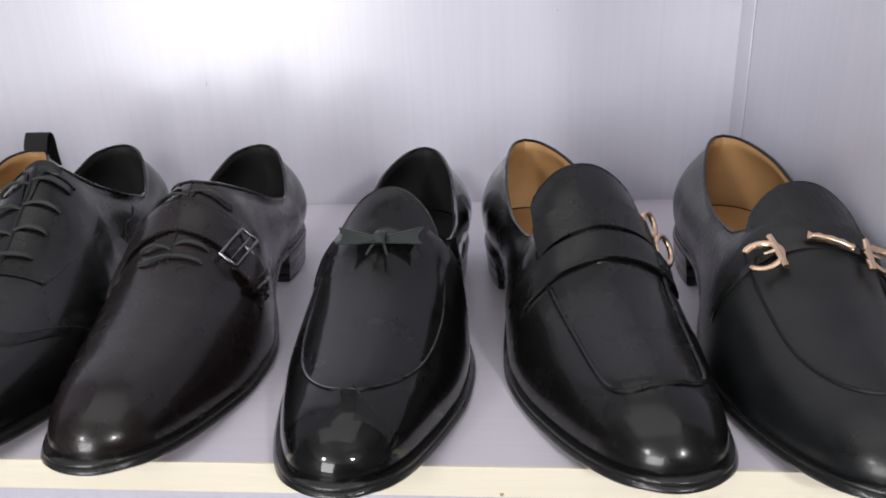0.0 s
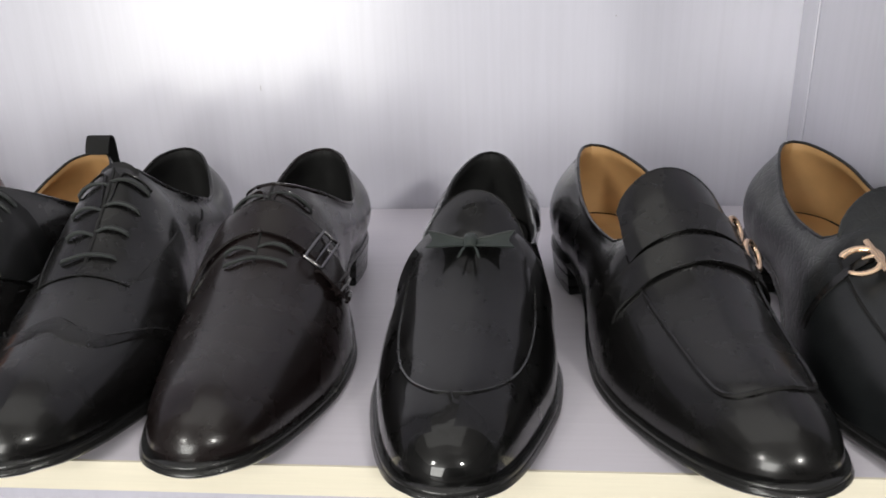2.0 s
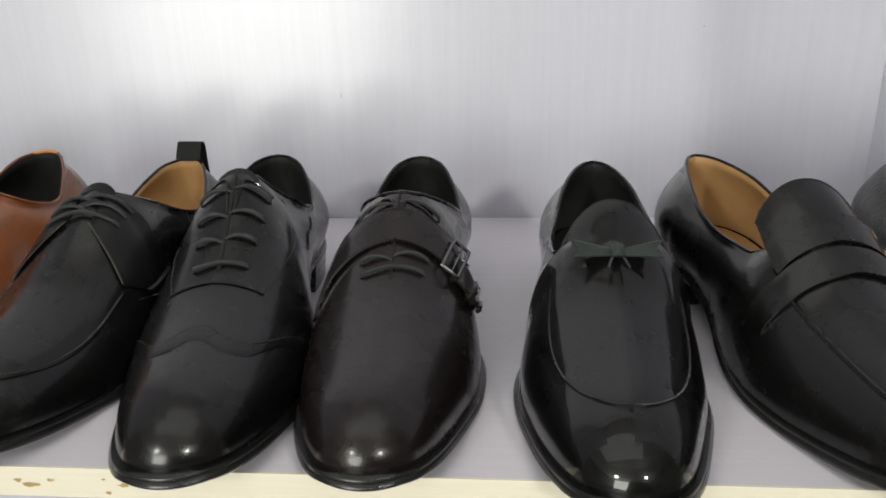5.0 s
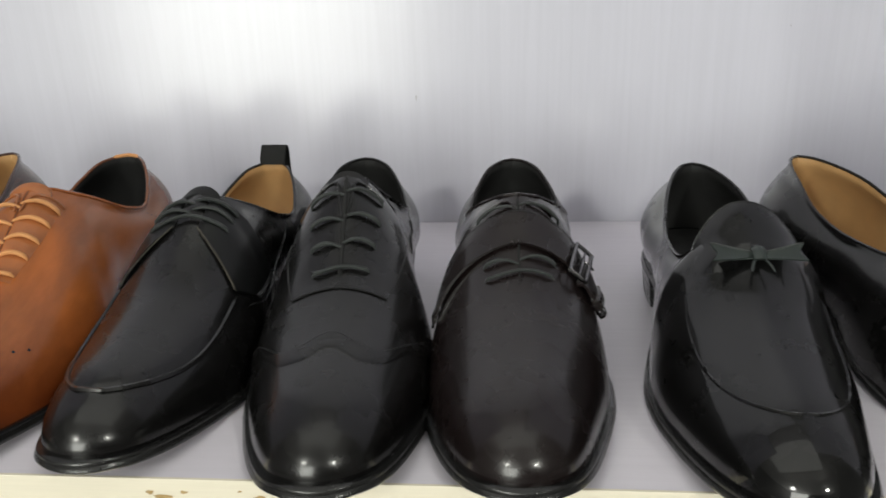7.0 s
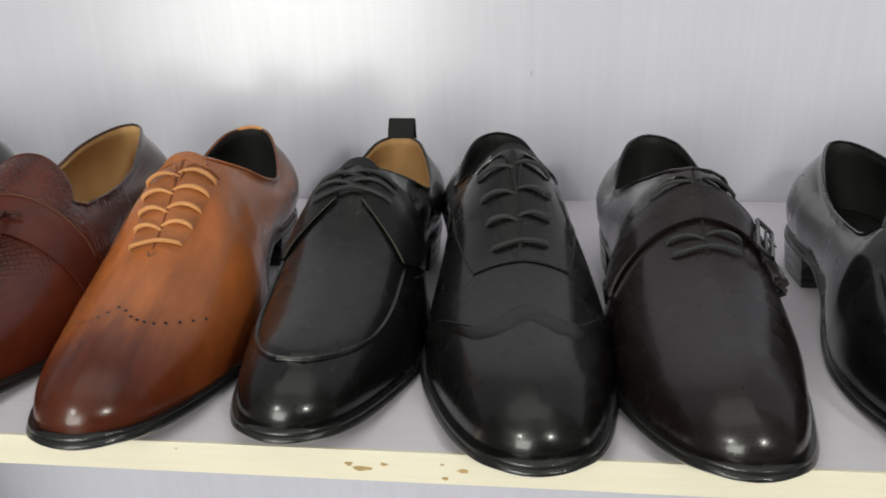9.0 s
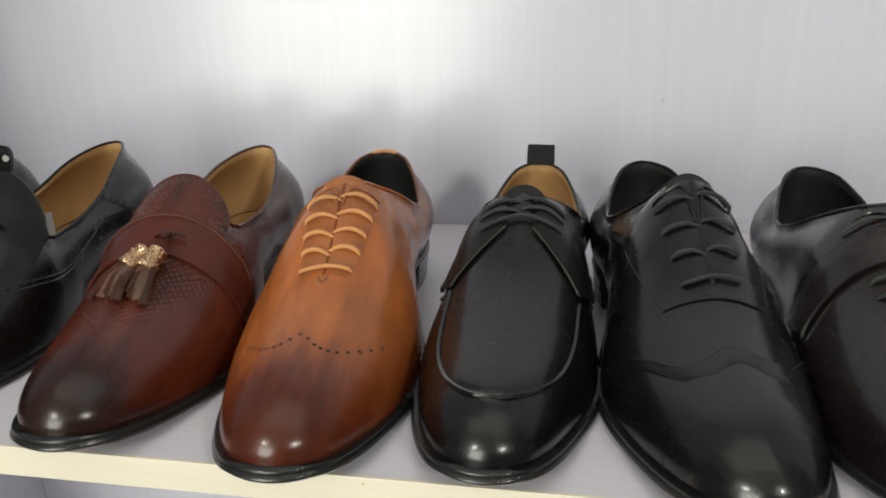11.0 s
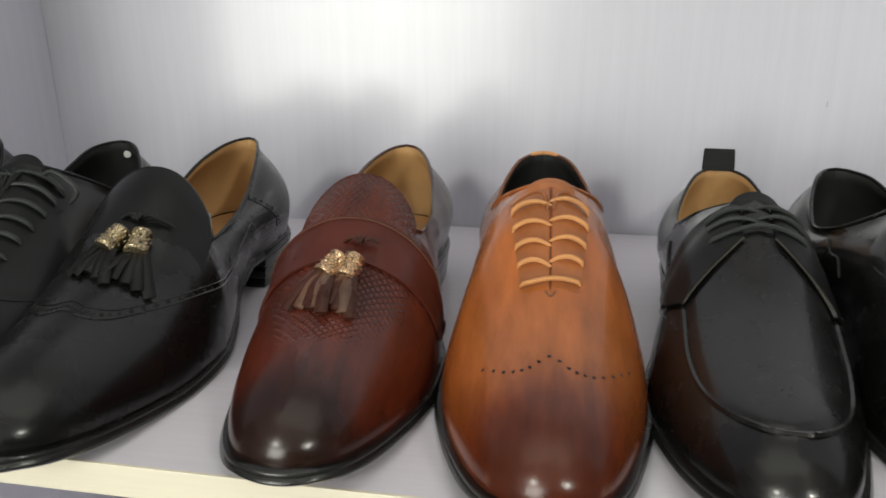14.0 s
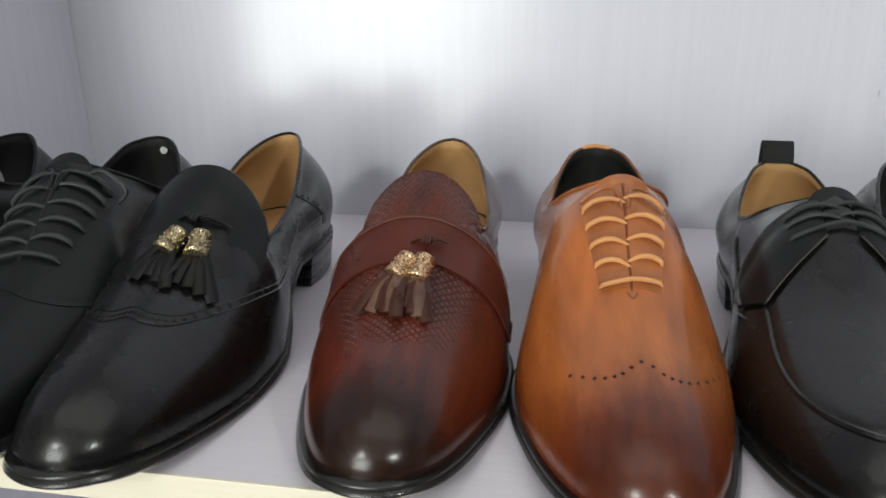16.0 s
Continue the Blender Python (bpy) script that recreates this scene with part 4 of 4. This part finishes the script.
def tan_oxford(x, y, angle, k):
    last = Last(throat=0.160, foot=0.147)
    shoe = shoe_base(last, "tan patina leather oxford with tan laces and punched toe line", TAN_PATINA, LINING_BLACK)
    for s in (-1, 1):
        sheet("facing", shoe, last, 0.1005, 0.157, s * 1.0, s * 17, 0.0003, 0.0006, TAN_DARK, 14, 6, "darker brown dyed lace facing")
    slit(shoe, last, 0.098, 0.158, GAP_SHADE_BROWN, 0.0007)
    lace_rows(shoe, last, [0.1035, 0.1145, 0.1255, 0.1365, 0.1475], 17, LACE_TAN, 0.0014)
    perforations(shoe, last, [(0.0600, -52), (0.0525, -39), (0.0497, -26), (0.0512, -14), (0.0567, 0), (0.0512, 14), (0.0497, 26), (0.0525, 39), (0.0610, 52), (0.072, 62)], 17, 0.0009)
    path_seam(shoe, last, [(0.098, -3), (0.0945, 0), (0.098, 3)], 0.0006, THREAD_TAN)
    for s in (-1, 1):
        perforations(shoe, last, [(0.235, s * 58), (0.245, s * 72), (0.25, s * 85)], 9, 0.0006)
    bm = tube_bm([last.at(0.5 + 0.012 * f, 1.0) + Vector((0, -0.0003, 0.0006)) for f in range(-4, 5)], 0.0014, 6)
    part("heel_tape", bm, LACE_TAN, shoe, "tan tape over the heel edge")
    inner_tongue(shoe, last, TAN_DARK, end=0.0025)
    lobes(shoe, last, TAN_DARK)
    place(shoe, x, y, angle, k)


def brown_tassel_loafer(x, y, angle, k):
    last = Last(throat=0.134, foot=0.122, rim=(0.70, 0.745, 0.79, 0.84), square=0.34, heel_z=0.089)
    shoe = shoe_base(last, "oxblood brown snake-embossed loafer with gold-capped tassel", OXBLOOD, LINING_TAN)
    tongue(shoe, last, 0.114, 0.158, 0.034, OXBLOOD, off=0.0012, rnd=0.017, label="snake-embossed loafer tongue")
    lo = lambda a: 0.1055 + 0.003 * (a / 60) ** 2
    sheet("saddle_strap", shoe, last, lo, lambda a: 0.1305 - 0.002 * (a / 60) ** 2, -84, 84, 0.0019, 0.0013, OXBLOOD_PLAIN, 12, 40, "plain oxblood strap across the vamp")
    path_seam(shoe, last, [(0.1285, -60), (0.1288, 0), (0.1285, 60)], 0.0004, THREAD_TAN, name="stitching", lift=0.0025)
    c = last.drop(centre(0.113) + 0.007, 0.114, 0.0045)
    thong_knot(shoe, c, TASSEL_BROWN, 0.9)
    t0 = last.drop(centre(0.100) + 0.003, 0.103, 0.0062)
    tassel(shoe, t0 + Vector((-0.0030, 0, 0)), (-0.50, -1, -0.50), -0.002, CAP_GOLD, TASSEL_BROWN, 0.022, 1.3, 5, last, 7)
    tassel(shoe, t0 + Vector((0.0045, 0, 0)), (-0.25, -1, -0.55), 0.0, CAP_GOLD, TASSEL_BROWN, 0.022, 1.3, 6, last, 7)
    place(shoe, x, y, angle, k)


def black_tassel_loafer(x, y, angle, k):
    last = Last(throat=0.138, foot=0.126, rim=(0.58, 0.67, 0.76, 0.83), square=0.34, heel_z=0.092, opening=0.0295)
    shoe = shoe_base(last, "black leather tassel loafer with punched wing seams", RIBBED_BLACK, LINING_TAN)
    tongue(shoe, last, 0.112, 0.160, 0.0400, BLACK_DULL, off=0.0012, rnd=0.020, narrow=0.06, label="stitched black loafer tongue")
    wing = [(0.150, -74), (0.115, -66), (0.084, -52), (0.070, -34), (0.064, -16), (0.066, 0), (0.064, 16), (0.070, 34), (0.092, 50), (0.122, 60), (0.155, 66), (0.185, 66), (0.21, 60)]
    path_seam(shoe, last, wing, 0.0008, BLACK, count=90)
    path_seam(shoe, last, [(d + 0.007, a * 0.97) for d, a in wing], 0.0006, BLACK, count=90)
    perforations(shoe, last, [(d + 0.0035, a * 0.985) for d, a in wing], 50, 0.0011)
    perforations(shoe, last, [(0.226, 42), (0.235, 56), (0.245, 72), (0.25, 84)], 9, 0.0010)
    path_seam(shoe, last, [(0.222, 40), (0.231, 56), (0.241, 72), (0.246, 86)], 0.0006, BLACK_DULL)
    c = last.drop(centre(0.118) + 0.008, 0.125, 0.0034)
    thong_knot(shoe, c, BLACK_DULL, 1.1)
    part("thong", tube_bm(spline([c, c + Vector((0.008, 0.004, -0.0005)), c + Vector((0.017, 0.005, -0.005))], 8), 0.0010, 6), BLACK_DULL, shoe)
    t0 = last.drop(centre(0.108) + 0.008, 0.118, 0.0058)
    tassel(shoe, t0 + Vector((-0.005, 0, 0)), (-0.35, -1, -0.55), -0.001, CAP_OLD, TASSEL_BLACK, 0.019, 1.3, 7, last, 5)
    tassel(shoe, t0 + Vector((0.006, 0, -0.001)), (0.12, -1, -0.60), 0.001, CAP_OLD, TASSEL_BLACK, 0.019, 1.3, 8, last, 5)
    bm = box_bm(0.028, 0.0286, 0.152, 0.166, 0.056, 0.072)
    part("size_label", bm, STICKER, shoe, "white paper label inside", smooth=False)
    place(shoe, x, y, angle, k)


def plain_oxford(x, y, angle, k, laced=True):
    last = Last(throat=0.162, foot=0.148)
    shoe = shoe_base(last, "dull black leather lace-up shoe beside the cabinet side" if not laced else "black leather lace-up shoe with punched seams", BLACK_DULL, LINING_BLACK)
    slit(shoe, last, 0.099, 0.160)
    lace_rows(shoe, last, [0.103, 0.1135, 0.124, 0.1345, 0.145, 0.155], 23, LACE_BLACK, 0.0014)
    path_seam(shoe, last, [(0.14, 74), (0.105, 62), (0.085, 46), (0.078, 24), (0.081, 0), (0.078, -24), (0.085, -46), (0.105, -62), (0.14, -74)], 0.0007, BLACK_DULL, count=80)
    perforations(shoe, last, [(0.146, 74), (0.111, 62), (0.091, 46), (0.084, 24), (0.087, 0), (0.084, -24), (0.091, -46), (0.111, -62)], 44, 0.0007)
    if laced:
        p = last.at(0.5 - 0.02, 0.80)
        bm = bmesh.new()
        bmesh.ops.create_circle(bm, cap_ends=True, segments=14, radius=0.0028, matrix=Matrix.Translation(p + Vector((-0.001, -0.0042, 0))) @ pose(0, 0, 0, 80, 0, 0))
        part("sticker", bm, STICKER, shoe, "small round white sticker")
        pts = spline([last.round(0.158, 10, 0.002), last.round(0.158, 14, 0.010), last.round(0.156, 24, 0.013), last.round(0.154, 26, 0.003)], 12)
        part("lace_end", tube_bm(pts, 0.0013, 8), LACE_BLACK, shoe)
    inner_tongue(shoe, last, BLACK_DULL)
    lobes(shoe, last, BLACK_DULL)
    place(shoe, x, y, angle, k)


RAW_EDGE = leather("raw_leather_edge", (0.045, 0.04, 0.032), rough=0.7, coat=0, grain=0.4, vary=0.4)
TAN_DARK = leather("brown_dyed_calf", (0.25, 0.085, 0.028), rough=0.3, coat=0.2, vary=0.5)
# brown painted in for the shadow over the tan tongue between the facings
GAP_SHADE_BROWN = leather("brown_gap_shade", (0.09, 0.028, 0.011), rough=0.7, coat=0)
BOW = leather("dark_green_black_patent", (0.016, 0.021, 0.019), rough=0.42, coat=0.15, coat_rough=0.2, grain=0.1)

horsebit_loafer(0.260, -0.031, 0.0, 1.0)
penny_loafer(0.175, -0.025, 11.5, 1.0)
bow_loafer(0.0275, -0.033, -2.6, 1.0)
monk_shoe(-0.087, -0.021, 0.5, 1.0)
wing_oxford(-0.174, -0.024, 5.5, 1.02)
apron_derby(-0.291, -0.009, -2.6, 0.985)
tan_oxford(-0.382, -0.021, 3.5, 1.05)
brown_tassel_loafer(-0.493, -0.013, 2.6, 1.05)
black_tassel_loafer(-0.623, -0.027, 1.7, 1.06)
plain_oxford(-0.690, -0.03, 9.0, 1.06)
plain_oxford(-0.81, -0.03, 9.0, 1.06, laced=False)
